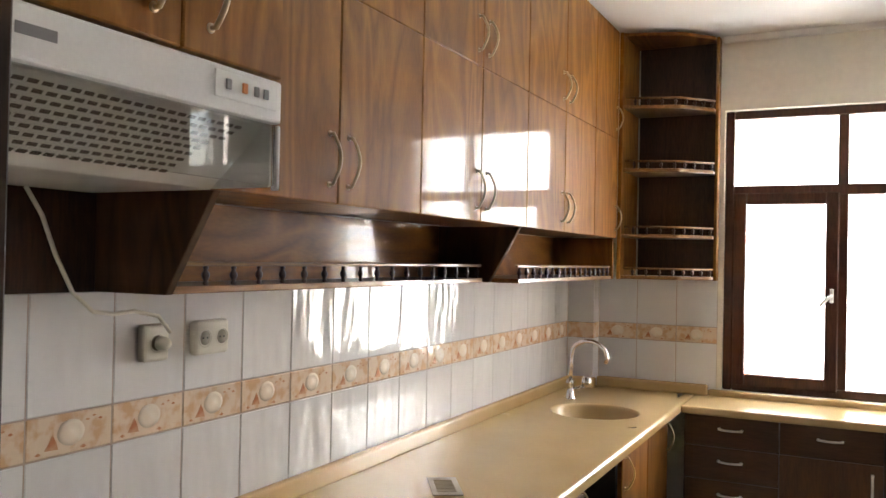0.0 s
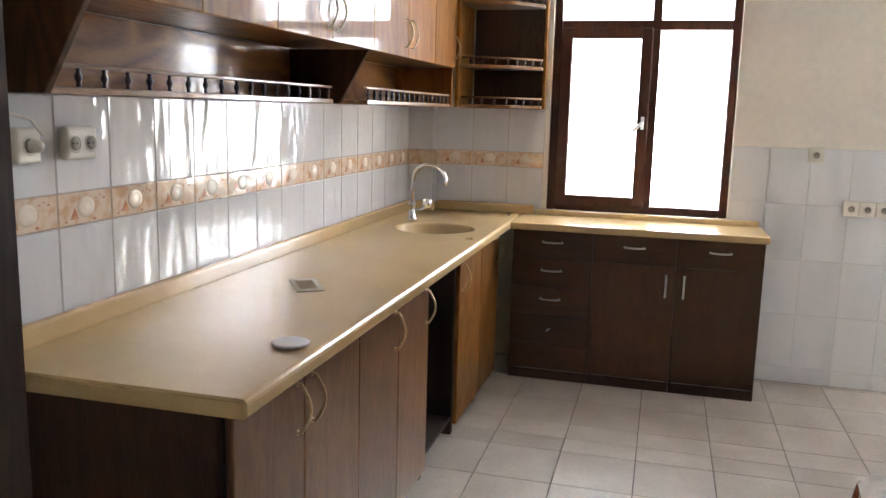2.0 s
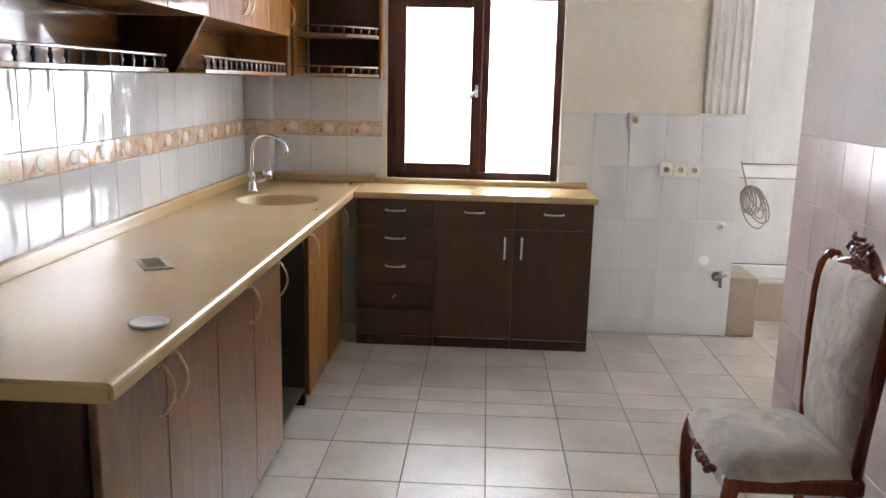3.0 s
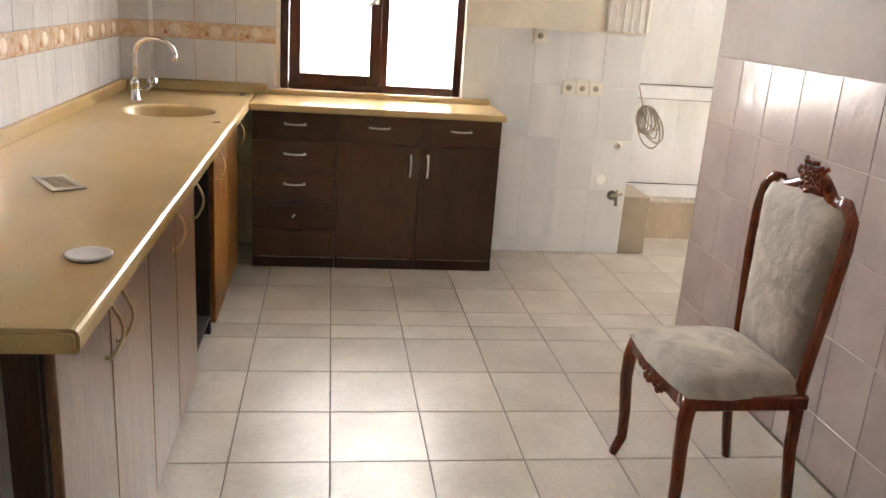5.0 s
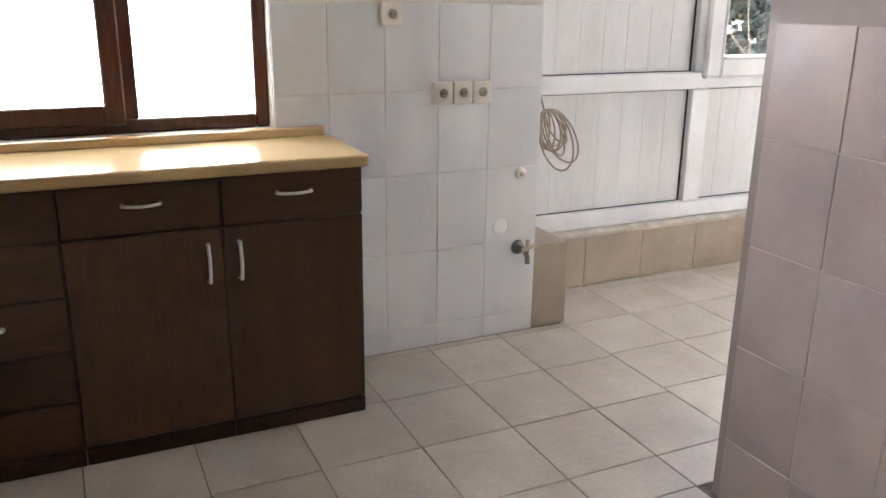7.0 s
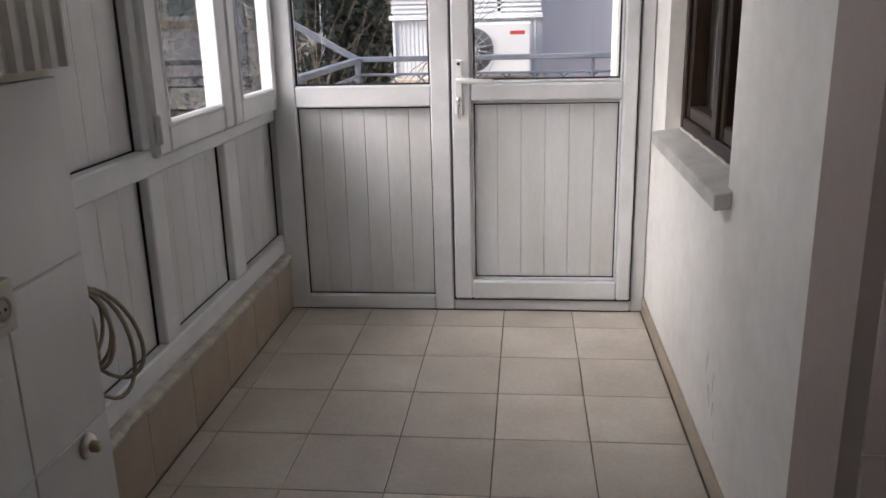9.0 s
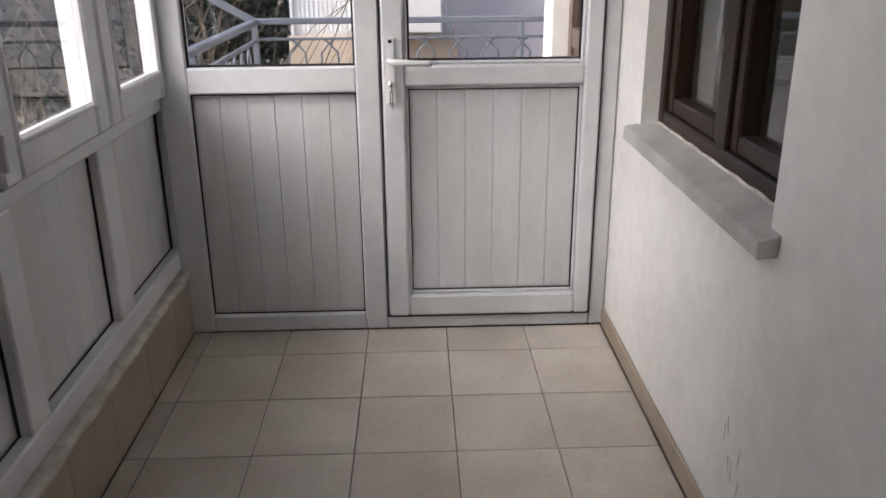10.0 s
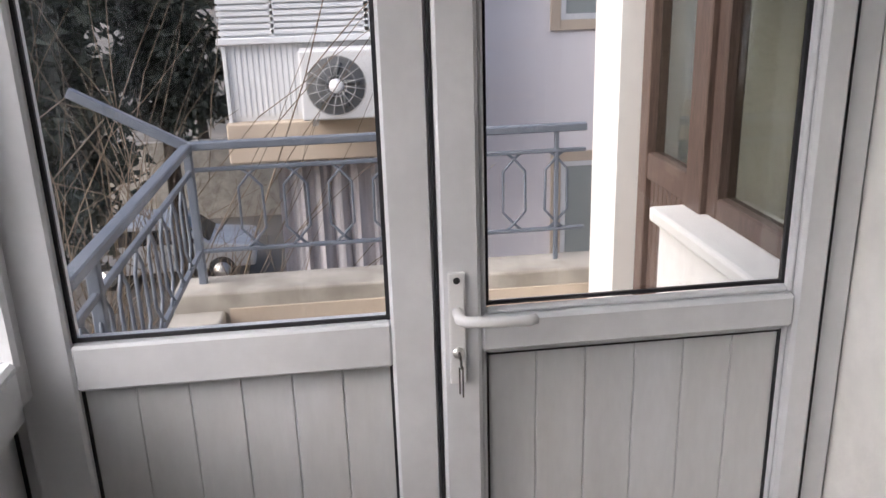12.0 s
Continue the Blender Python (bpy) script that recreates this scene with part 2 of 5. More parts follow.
def merge(bm, t):
    if bm is None:
        return t
    me = bpy.data.meshes.new("tmp")
    t.to_mesh(me)
    t.free()
    bm.from_mesh(me)
    bpy.data.meshes.remove(me)
    return bm


def prism(pts, axis, a, b, bevel=0.0, bm=None, seg=1):
    """A polygon of (u, v) pulled along an axis from a to b: axis 0 takes (y, z), 1 takes (x, z), 2 takes (x, y)."""
    t = bmesh.new()

    def at(u, v, w):
        return ((w, u, v), (u, w, v), (u, v, w))[axis]
    lo = [t.verts.new(at(u, v, a)) for u, v in pts]
    hi = [t.verts.new(at(u, v, b)) for u, v in pts]
    t.faces.new(lo)
    t.faces.new(hi)
    for i in range(len(pts)):
        t.faces.new((lo[i], lo[(i + 1) % len(pts)], hi[(i + 1) % len(pts)], hi[i]))
    bmesh.ops.recalc_face_normals(t, faces=list(t.faces))
    if bevel:
        bmesh.ops.bevel(t, geom=list(t.edges), offset=bevel, segments=seg, affect="EDGES", profile=0.5)
    return merge(bm, t)


def tube(points, radius, sides=8, bm=None, closed=False, taper=1.0):
    """A round bar along a line of points."""
    t = bmesh.new()
    pts = [Vector(p) for p in points]
    rings = []
    up = Vector((0, 0, 1))
    last = None
    for i, p in enumerate(pts):
        d = (pts[min(i + 1, len(pts) - 1)] - pts[max(i - 1, 0)]).normalized()
        if closed:
            d = (pts[(i + 1) % len(pts)] - pts[i - 1]).normalized()
        if last is None:
            s = d.cross(up) if abs(d.z) < 0.95 else d.cross(Vector((1, 0, 0)))
        else:
            s = last - d * last.dot(d)
        s.normalize()
        last = s
        q = d.cross(s)
        r = radius * (1 + (taper - 1) * i / max(1, len(pts) - 1))
        rings.append([t.verts.new(p + (s * math.cos(a) + q * math.sin(a)) * r) for a in (2 * math.pi * k / sides for k in range(sides))])
    n = len(rings)
    for i in range(n if closed else n - 1):
        a, b = rings[i], rings[(i + 1) % n]
        for k in range(sides):
            t.faces.new((a[k], a[(k + 1) % sides], b[(k + 1) % sides], b[k]))
    if not closed:
        t.faces.new(list(reversed(rings[0])))
        t.faces.new(rings[-1])
    bmesh.ops.recalc_face_normals(t, faces=list(t.faces))
    for f in t.faces:
        f.smooth = len(f.verts) == 4
    return merge(bm, t)


def lathe(profile, centre, sides=20, axis=2, bm=None):
    """A turned shape: (radius, height) pairs about an axis through centre."""
    t = bmesh.new()
    rings = []
    for r, h in profile:
        ring = []
        for k in range(sides):
            a = 2 * math.pi * k / sides
            v = [r * math.cos(a), r * math.sin(a)]
            v.insert(axis, h)
            ring.append(t.verts.new(Vector(v) + Vector(centre)))
        rings.append(ring)
    for a, b in zip(rings, rings[1:]):
        for k in range(sides):
            f = t.faces.new((a[k], a[(k + 1) % sides], b[(k + 1) % sides], b[k]))
            f.smooth = True
    t.faces.new(list(reversed(rings[0])))
    t.faces.new(rings[-1])
    bmesh.ops.recalc_face_normals(t, faces=list(t.faces))
    return merge(bm, t)


def mesh_of(name, bm, material):
    me = bpy.data.meshes.new(name)
    bm.to_mesh(me)
    bm.free()
    me.materials.append(material)
    return me


def thing(name, at, label, category, group="", kind="", turn=0.0):
    ob = new(name)
    ob.empty_display_size = 0.05
    ob.matrix_basis = pose(*at, 0, 0, turn)
    return tagged(ob, label, category, group, kind)


def part(name, bm, material, parent, label="", local=False):
    """One mesh under a thing or a part; coordinates are the world's unless local."""
    ob = new(name, mesh_of(name, bm, material))
    ob.parent = parent
    if parent.data is None and not local:
        ob.matrix_parent_inverse = parent.matrix_basis.inverted()
    return tagged(ob, label)


def solid(name, bm, material, label, category, kind="", group=""):
    return tagged(new(name, mesh_of(name, bm, material)), label, category, group, kind)


def piece(name, me, parent, x, y, z):
    ob = new(name, me)
    ob.parent = parent
    ob.location = (x, y, z)
    return ob


ST = "structure"
GZ = -4.8         # yard level
H = 2.73          # ceiling height
LX, RX = 0.0, 2.69  # kitchen side walls
DOORY = -4.10     # inner face of the entrance wall
BALY = -1.31      # balcony wall with the brown window
ENDX = 5.25       # balcony end frame

# ---- shell ----
floor = solid("floor", box(-0.15, 5.40, -7.2, 0.42, -0.12, -0.006), GROUT, "cream glazed floor tiles with dark worn grout", "floor", ST)
ceiling = solid("ceiling", box(-0.2, 5.40, -7.2, 0.50, H, H + 0.15), CEIL, "plain off-white painted ceiling", "ceiling", ST)
wall_left = solid("wall_left", box(-0.16, -0.008, -4.35, 0.0, 0, H), GROUT_W, "tiled kitchen wall behind the worktop", "wall", ST)
# window wall: below, beside and above the opening
WX0, WX1, WZ0, WZ1 = 0.80, 1.80, 0.885, 2.345
bm = box(-0.16, WX0, 0.008, 0.36, 0, H)
box(WX0, WX1, 0.008, 0.36, 0, WZ0, bm=bm)
box(WX0, WX1, 0.008, 0.36, WZ1, H, bm=bm)
box(WX1, 2.835, 0.008, 0.36, 0, H, bm=bm)
wall_window = solid("wall_window", bm, PLASTER, "cream plastered wall with a large window opening", "wall", ST)
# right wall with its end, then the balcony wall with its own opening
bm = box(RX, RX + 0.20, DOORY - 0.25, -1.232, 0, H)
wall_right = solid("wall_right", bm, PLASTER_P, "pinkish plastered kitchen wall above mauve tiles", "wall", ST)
BX0, BX1, BZ0, BZ1 = 3.80, 4.885, 0.90, 2.15
bm = box(RX + 0.20, BX0, BALY - 0.24, BALY, 0, H)
box(BX0, BX1, BALY - 0.24, BALY, 0, 0.860, bm=bm)
box(BX0, BX1, BALY - 0.24, BALY, BZ1, H, bm=bm)
box(BX1, 5.32, BALY - 0.24, BALY, 0, H, bm=bm)
wall_balcony = solid("wall_balcony", bm, PLASTER_W, "white plastered balcony wall with scuffs", "wall", ST)
# entrance wall with the doorway the camera comes through
DX0, DX1 = 0.835, 1.775
bm = box(-0.16, DX0, DOORY - 0.25, DOORY, 0, H)
box(DX1, RX, DOORY - 0.25, DOORY, 0, H, bm=bm)
box(DX0, DX1, DOORY - 0.25, DOORY, 2.10, H, bm=bm)
wall_entrance = solid("wall_entrance", bm, PLASTER, "plain plastered wall with a doorway", "wall", ST)
bm = box(DX0, DX0 + 0.025, DOORY - 0.27, DOORY + 0.02, 0, 2.10, 0.004)
box(DX1 - 0.025, DX1, DOORY - 0.27, DOORY + 0.02, 0, 2.10, 0.004, bm=bm)
box(DX0 + 0.026, DX1 - 0.026, DOORY - 0.27, DOORY + 0.02, 2.072, 2.10, 0.004, bm=bm)
solid("door_frame_1", bm, DARKWOOD, "dark brown wooden door frame of the entrance", "door frame", ST)
# hall behind
bm = box(-0.16, 0.0, -7.2, DOORY - 0.25, 0, H)
box(3.2, 3.36, -7.2, DOORY - 0.25, 0, H, bm=bm)
box(-0.16, 3.36, -7.35, -7.2, 0, H, bm=bm)
box(RX + 0.2, 3.36, DOORY - 0.25, DOORY, 0, H, bm=bm)
solid("wall_hall", bm, PLASTER, "plain plastered hall walls", "wall", ST)
# dark room behind the brown window
bm = box(RX + 0.2, 5.4, -4.2, -4.1, 0, H)
box(5.32, 5.4, -4.1, BALY - 0.24, 0, H, bm=bm)
solid("wall_room", bm, PLASTER, "plain walls of the unlit room", "wall", ST)

# ---- kitchen window ----
def leaf_frame(x0, x1, z0, z1, y0, y1, w, bevel=0.006):
    bm = box(x0, x0 + w, y0, y1, z0, z1, bevel)
    box(x1 - w, x1, y0, y1, z0, z1, bevel, bm=bm)
    box(x0 + w, x1 - w, y0 + 0.002, y1 - 0.002, z0, z0 + w, bevel, bm=bm)
    box(x0 + w, x1 - w, y0 + 0.002, y1 - 0.002, z1 - w, z1, bevel, bm=bm)
    return bm


win = thing("window_1", (1.30, 0.08, WZ0), "brown wooden kitchen window with bright panes", "window", kind=ST)
part("window_frame", leaf_frame(WX0, WX1, WZ0, WZ1, 0.055, 0.125, 0.045), FRAMEWOOD, win)
part("transom", box(WX0 + 0.045, WX1 - 0.045, 0.057, 0.123, 1.90, 1.955, 0.005), FRAMEWOOD, win)
part("mullion", box(1.335, 1.385, 0.060, 0.120, WZ0 + 0.045, WZ1 - 0.045, 0.005), FRAMEWOOD, win)
sash = part("sash", leaf_frame(0.847, 1.345, WZ0 + 0.03, 1.914, 0.035, 0.085, 0.062), FRAMEWOOD, win, "opening casement of the window")
hb = box(1.306, 1.324, 0.022, 0.034, 1.36, 1.43, 0.003)
tube([(1.315, 0.028, 1.395), (1.315, 0.0, 1.395), (1.300, -0.008, 1.385), (1.262, -0.010, 1.345)], 0.009, 8, bm=hb)
part("window_handle", hb, PLASTIC_W, sash, "white lever handle")
for a in ((0.90, 1.29, 0.97, 1.84), (1.385, 1.755, 0.93, 1.90), (0.845, 1.335, 1.955, 2.30), (1.385, 1.755, 1.955, 2.30)):
    g = part("pane", box(a[0] - 0.004, a[1] + 0.004, 0.085, 0.089, a[2] - 0.004, a[3] + 0.004), GLASS, win)
    g.visible_shadow = False
# fluted pilaster on the end of the window wall
pts = [(2.835, 0.006), (2.835, -0.030)]
for k in range(5):
    x = 2.825 - 0.045 * k
    pts += [(x, -0.034), (x - 0.008, -0.034), (x - 0.012, -0.022), (x - 0.022, -0.016), (x - 0.033, -0.022), (x - 0.037, -0.034)]
pts += [(2.600, -0.034), (2.594, -0.030), (2.594, 0.006)]
solid("pilaster", prism(pts, 2, 1.305, H), PLASTER_W, "fluted cream plaster pilaster", "pilaster", ST)

# ---- kitchen worktop and base cabinets ----
CT = 0.86


def slab(pts, z0, z1, bevel=0.012):
    return prism(pts, 2, z0, z1, bevel, seg=3)


SC, SR = (0.365, -0.81), 0.205   # bowl


def worktop():
    """L-shaped slab with a round bowl let into the long leg."""
    t = thing("worktop", (0.34, -1.6, 0.82), "glossy beige moulded L-shaped kitchen worktop", "worktop")
    nose = [(0.002, 0.815), (0.667, 0.815), (0.675, 0.823), (0.675, 0.846), (0.673, 0.853), (0.668, 0.858), (0.661, 0.860), (0.002, 0.860)]
    b = prism(nose, 1, -3.31, SC[1] - 0.29)
    end = [e for e in b.edges if all(v.co.y < -3.309 for v in e.verts)]
    bmesh.ops.bevel(b, geom=end, offset=0.007, segments=2, affect="EDGES")
    part("slab", b, COUNTER, t)
    # square field round the bowl: a ring of quads between circle and square
    bm = bmesh.new()
    x0, x1, y0, y1 = 0.002, 0.620, SC[1] - 0.29, -0.003
    n = 48
    inner, outer = [], []
    for k in range(n):
        a = 2 * math.pi * k / n
        c, s = math.cos(a), math.sin(a)
        inner.append(bm.verts.new((SC[0] + SR * c, SC[1] + SR * s, CT)))
        tx = ((x1 - SC[0]) / c if c > 0 else (x0 - SC[0]) / c) if abs(c) > 1e-6 else 9
        ty = ((y1 - SC[1]) / s if s > 0 else (y0 - SC[1]) / s) if abs(s) > 1e-6 else 9
        r = min(tx, ty)
        outer.append(bm.verts.new((SC[0] + r * c, SC[1] + r * s, CT)))
    for k in range(n):
        bm.faces.new((inner[k], outer[k], outer[(k + 1) % n], inner[(k + 1) % n]))
    ring = inner
    for dr, dz in ((-0.008, -0.004), (-0.014, -0.014), (-0.025, -0.10), (-0.05, -0.135), (-0.10, -0.15), (-0.17, -0.152)):
        nxt = [bm.verts.new((SC[0] + (SR + dr) * math.cos(2 * math.pi * k / n), SC[1] + (SR + dr) * math.sin(2 * math.pi * k / n), CT + dz)) for k in range(n)]
        for k in range(n):
            f = bm.faces.new((ring[k], ring[(k + 1) % n], nxt[(k + 1) % n], nxt[k]))
            f.smooth = True
        ring = nxt
    bm.faces.new(ring)
    bmesh.ops.recalc_face_normals(bm, faces=list(bm.faces))
    part("sink_bowl", bm, COUNTER, t, "round moulded beige sink bowl")
    b = prism([(0.620, 0.815)] + nose[1:-1] + [(0.620, 0.860)], 1, y0, -0.003)
    part("front_edge", b, COUNTER, t)
    part("window_slab", box(0.677, 1.985, -0.425, -0.003, 0.822, CT, 0.010, 3), COUNTER, t)
    u = box(0.002, 0.034, -3.30, -0.115, CT - 0.004, 0.915, 0.010, 3)
    part("upstand", u, COUNTER, t)
    part("upstand", box(0.034, 0.170, -0.150, -0.105, CT - 0.004, 0.915, 0.010, 2), COUNTER, t)
    part("upstand", box(0.150, 0.74, -0.045, -0.002, CT - 0.004, 0.912, 0.010, 2), COUNTER, t)
    part("upstand", box(0.742, 1.965, -0.034, -0.003, CT - 0.004, 0.890, 0.008, 2), COUNTER, t)
    part("drain", lathe([(0.0, 0.0), (0.03, 0.0), (0.034, 0.003), (0.02, 0.006), (0.0, 0.006)], (SC[0], SC[1], CT - 0.1515), 16), STEEL, t, "steel sink drain")


worktop()


def bow_handle(a, b, out, bulge, material, parent, r=0.005):
    """A bowed pull between two feet a and b, standing out along one axis."""
    a, b, out = Vector(a), Vector(b), Vector(out)
    pts = [a]
    for k in range(9):
        s = k / 8
        pts.append(a.lerp(b, s) + out * (0.012 + bulge * math.sin(math.pi * s)))
    pts.append(b)
    t = tube(pts, r, 8)
    for p in (a, b):
        lathe([(0.0, 0.0), (r * 1.7, 0.0), (r * 1.7, 0.003), (0.0, 0.003)], p, 10, 0 if abs(out.x) > 0.5 else 1, bm=t)
    part("handle", t, material, parent, "bowed metal pull")


def base_unit(y0, y1, handle_side, label, front=True):
    t = thing("base_cabinet", (0.33, (y0 + y1) / 2, 0), label, "cabinet", "base cabinets along the tiled wall")
    # inner boards and kickboard carry the recess shade in their colour
    part("side_panel", box(0.03, 0.600, y0 + 0.001, y0 + 0.017, 0.0, 0.812), CAVE_SHADE, t)
    part("side_panel", box(0.03, 0.600, y1 - 0.017, y1 - 0.001, 0.0, 0.812), CAVE_SHADE, t)
    part("bottom_board", box(0.03, 0.600, y0 + 0.018, y1 - 0.018, 0.07, 0.086), CAVE_SHADE, t)
    part("back_panel", box(0.03, 0.040, y0 + 0.018, y1 - 0.018, 0.087, 0.812), CAVE_SHADE, t)
    part("kickboard", box(0.52, 0.536, y0 + 0.018, y1 - 0.018, 0.002, 0.069), CAVE_SHADE, t)
    if front:
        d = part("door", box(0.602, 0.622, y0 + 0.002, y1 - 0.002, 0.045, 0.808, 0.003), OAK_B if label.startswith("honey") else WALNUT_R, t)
        yh = y0 + 0.045 if handle_side < 0 else y1 - 0.045
        yo = -0.001 if handle_side < 0 else 0.001
        bow_handle((0.622, yh, 0.650), (0.622, yh + yo, 0.775), (1, 0, 0), 0.026, BRASSY, d, 0.0042)
    return t


WALNUT_R = wood("run_front_brown", (0.21, 0.105, 0.050), (0.11, 0.052, 0.024), 2, 0.30, 0.4, 4.0, 0.4)
ys = [-3.27, -2.915, -2.53, -2.155, -1.79]
for i, s in enumerate((1, -1, 1, 1)):
    base_unit(ys[i], ys[i + 1], s, "brown lacquered base cabinet with a closed door")
base_unit(-1.79, -1.30, 1, "open base cabinet bay with a missing door", front=False)
base_unit(-1.30, -0.86, -1, "honey oak base cabinet with a bowed pull")
base_unit(-0.86, -0.435, 1, "honey oak base cabinet in the corner")
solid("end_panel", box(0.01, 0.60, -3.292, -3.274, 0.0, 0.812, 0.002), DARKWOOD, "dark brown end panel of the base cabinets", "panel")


def drawer_front(t, x0, x1, z0, z1, handle=True):
    d = part("drawer", box(x0 + 0.002, x1 - 0.002, -0.400, -0.382, z0 + 0.003, z1 - 0.003, 0.003), WALNUT_X, t)
    if handle:
        xc, zc = (x0 + x1) / 2, (z0 + z1) / 2 + 0.012
        bow_handle((xc - 0.05, -0.400, zc), (xc + 0.05, -0.400, zc), (0, -1, 0), 0.016, STEEL, d, 0.005)
    return d


def carcass(t, x0, x1):
    b = box(x0 + 0.001, x0 + 0.017, -0.381, -0.03, 0.0, 0.82)
    box(x1 - 0.017, x1 - 0.001, -0.381, -0.03, 0.0, 0.82, bm=b)
    box(x0 + 0.018, x1 - 0.018, -0.375, -0.03, 0.055, 0.07, bm=b)
    box(x0 + 0.018, x1 - 0.018, -0.375, -0.36, 0.07, 0.818, bm=b)
    part("body", b, DARKWOOD, t)
    part("plinth", box(x0 + 0.001, x1 - 0.001, -0.398, -0.384, 0.0, 0.052, 0.002), DARKWOOD, t)


xs = (0.69, 1.117, 1.543, 1.968)
t = thing("drawer_unit", (0.90, -0.2, 0), "dark walnut five-drawer base unit", "cabinet")
carcass(t, xs[0], xs[1])
for k, (za, zb) in enumerate(((0.675, 0.822), (0.518, 0.675), (0.362, 0.518), (0.205, 0.362), (0.055, 0.205))):
    d = drawer_front(t, xs[0], xs[1], za, zb, k < 3)
    if k == 3:
        part("handle_stub", tube([(0.91, -0.400, 0.285), (0.905, -0.412, 0.290), (0.895, -0.412, 0.275)], 0.004, 6), STEEL, d, "broken stub of a pull")
for k in (1, 2):
    t = thing("cupboard", ((xs[k] + xs[k + 1]) / 2, -0.2, 0), "dark walnut base cupboard with drawer above a door", "cabinet", "cupboards under the window")
    carcass(t, xs[k], xs[k + 1])
    drawer_front(t, xs[k], xs[k + 1], 0.675, 0.822)
    d = part("door", box(xs[k] + 0.002, xs[k + 1] - 0.002, -0.400, -0.382, 0.058, 0.672, 0.003), WALNUT, t)
    xh = xs[2] + (-0.045 if k == 1 else 0.045)
    bow_handle((xh, -0.400, 0.515), (xh, -0.400, 0.625), (0, -1, 0), 0.012, STEEL, d, 0.0055)

# ---- upper cabinets ----
UF = 0.33
uy = [-3.285, -2.863, -2.453, -2.040, -1.624, -1.185, -0.746, -0.345]
for k in range(7):
    for z0, z1, low in ((1.665, 2.165, True), (2.168, 2.715, False)):
        t = thing("wall_cabinet", (0.165, (uy[k] + uy[k + 1]) / 2, z0), "glossy brown oak wall cabinet with a flat door", "cabinet", "upper kitchen cabinets")
        part("body", box(0.006, UF - 0.020, uy[k] + 0.001, uy[k + 1] - 0.001, z0, z1, 0.001), OAK_H, t)
        d = part("door", box(UF - 0.019, UF, uy[k] + 0.0015, uy[k + 1] - 0.0015, z0 - 0.003, z1, 0.003), OAK, t)
        right = k in (0, 2, 4, 6)
        yh = uy[k + 1] - 0.04 if right else uy[k] + 0.04
        zh = (z0 + 0.040, z0 + 0.158) if low else (z0 + 0.045, z0 + 0.155)
        bow_handle((UF, yh, zh[0]), (UF, yh, zh[1]), (1, 0, 0), 0.022, BRASSY, d, 0.0042)
for y0, y1, s in ((-3.95, -3.54, 1), (-3.54, -3.292, -1)):
    t = thing("wall_cabinet", (0.25, (y0 + y1) / 2, 1.86), "short oak wall cabinet above the extractor hood", "cabinet", "upper kitchen cabinets")
    part("body", box(0.006, 0.475, y0 + 0.001, y1 - 0.001, 1.86, 2.715, 0.001), OAK_H, t)
    d = part("door", box(0.476, 0.495, y0 + 0.0015, y1 - 0.0015, 1.855, 2.715, 0.003), OAK, t)
    yh = y1 - 0.06 if s > 0 else y0 + 0.06
    bow_handle((0.495, yh, 1.90), (0.495, yh, 2.01), (1, 0, 0), 0.024, BRASSY, d)


def baluster(x, y, z0, z1):
    h = z1 - z0
    return lathe([(0.0045, 0), (0.0065, 0.1 * h), (0.004, 0.22 * h), (0.0085, 0.45 * h), (0.0085, 0.6 * h), (0.004, 0.8 * h), (0.0065, 0.92 * h), (0.0045, h)], (x, y, z0), 8)


def niche(name, y0, y1, depth, step):
    t = thing(name, (0.1, (y0 + y1) / 2, 1.455), "open oak niche shelf with a turned gallery rail", "shelf", "open niches under the wall cabinets")
    part("back_panel", box(0.004, 0.016, y0 + 0.022, y1 - 0.022, 1.472, 1.660), OAK_H, t)
    part("shelf_board", box(0.004, depth, y0 + 0.022, y1 - 0.022, 1.455, 1.471, 0.002), GALLERY, t)
    part("rail", box(depth - 0.016, depth - 0.004, y0 + 0.022, y1 - 0.022, 1.512, 1.522, 0.003), GALLERY, t)
    n = int((y1 - y0) / step)
    for k in range(n):
        y = y0 + 0.05 + (y1 - y0 - 0.1) * k / (n - 1)
        part("baluster", baluster(depth - 0.010, y, 1.471, 1.512), SPINDLE, t)
    return t


a = niche("niche_shelf", -3.285, -1.70, 0.20, 0.088)
# slanted ends take the darkened oak, their shade painted in
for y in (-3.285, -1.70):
    part("slanted_side", prism([(0.004, 1.455), (0.215, 1.455), (UF + 0.004, 1.660), (0.004, 1.660)], 1, y, y + 0.02, 0.002), OAK_SHADE, a)
b2 = niche("niche_shelf", -1.70, -0.40, 0.325, 0.075)
part("end_board", box(0.004, UF + 0.002, -0.42, -0.40, 1.455, 1.660, 0.002), OAK, b2)
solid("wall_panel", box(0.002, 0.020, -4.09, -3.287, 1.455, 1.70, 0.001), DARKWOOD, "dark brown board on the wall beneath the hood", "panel")


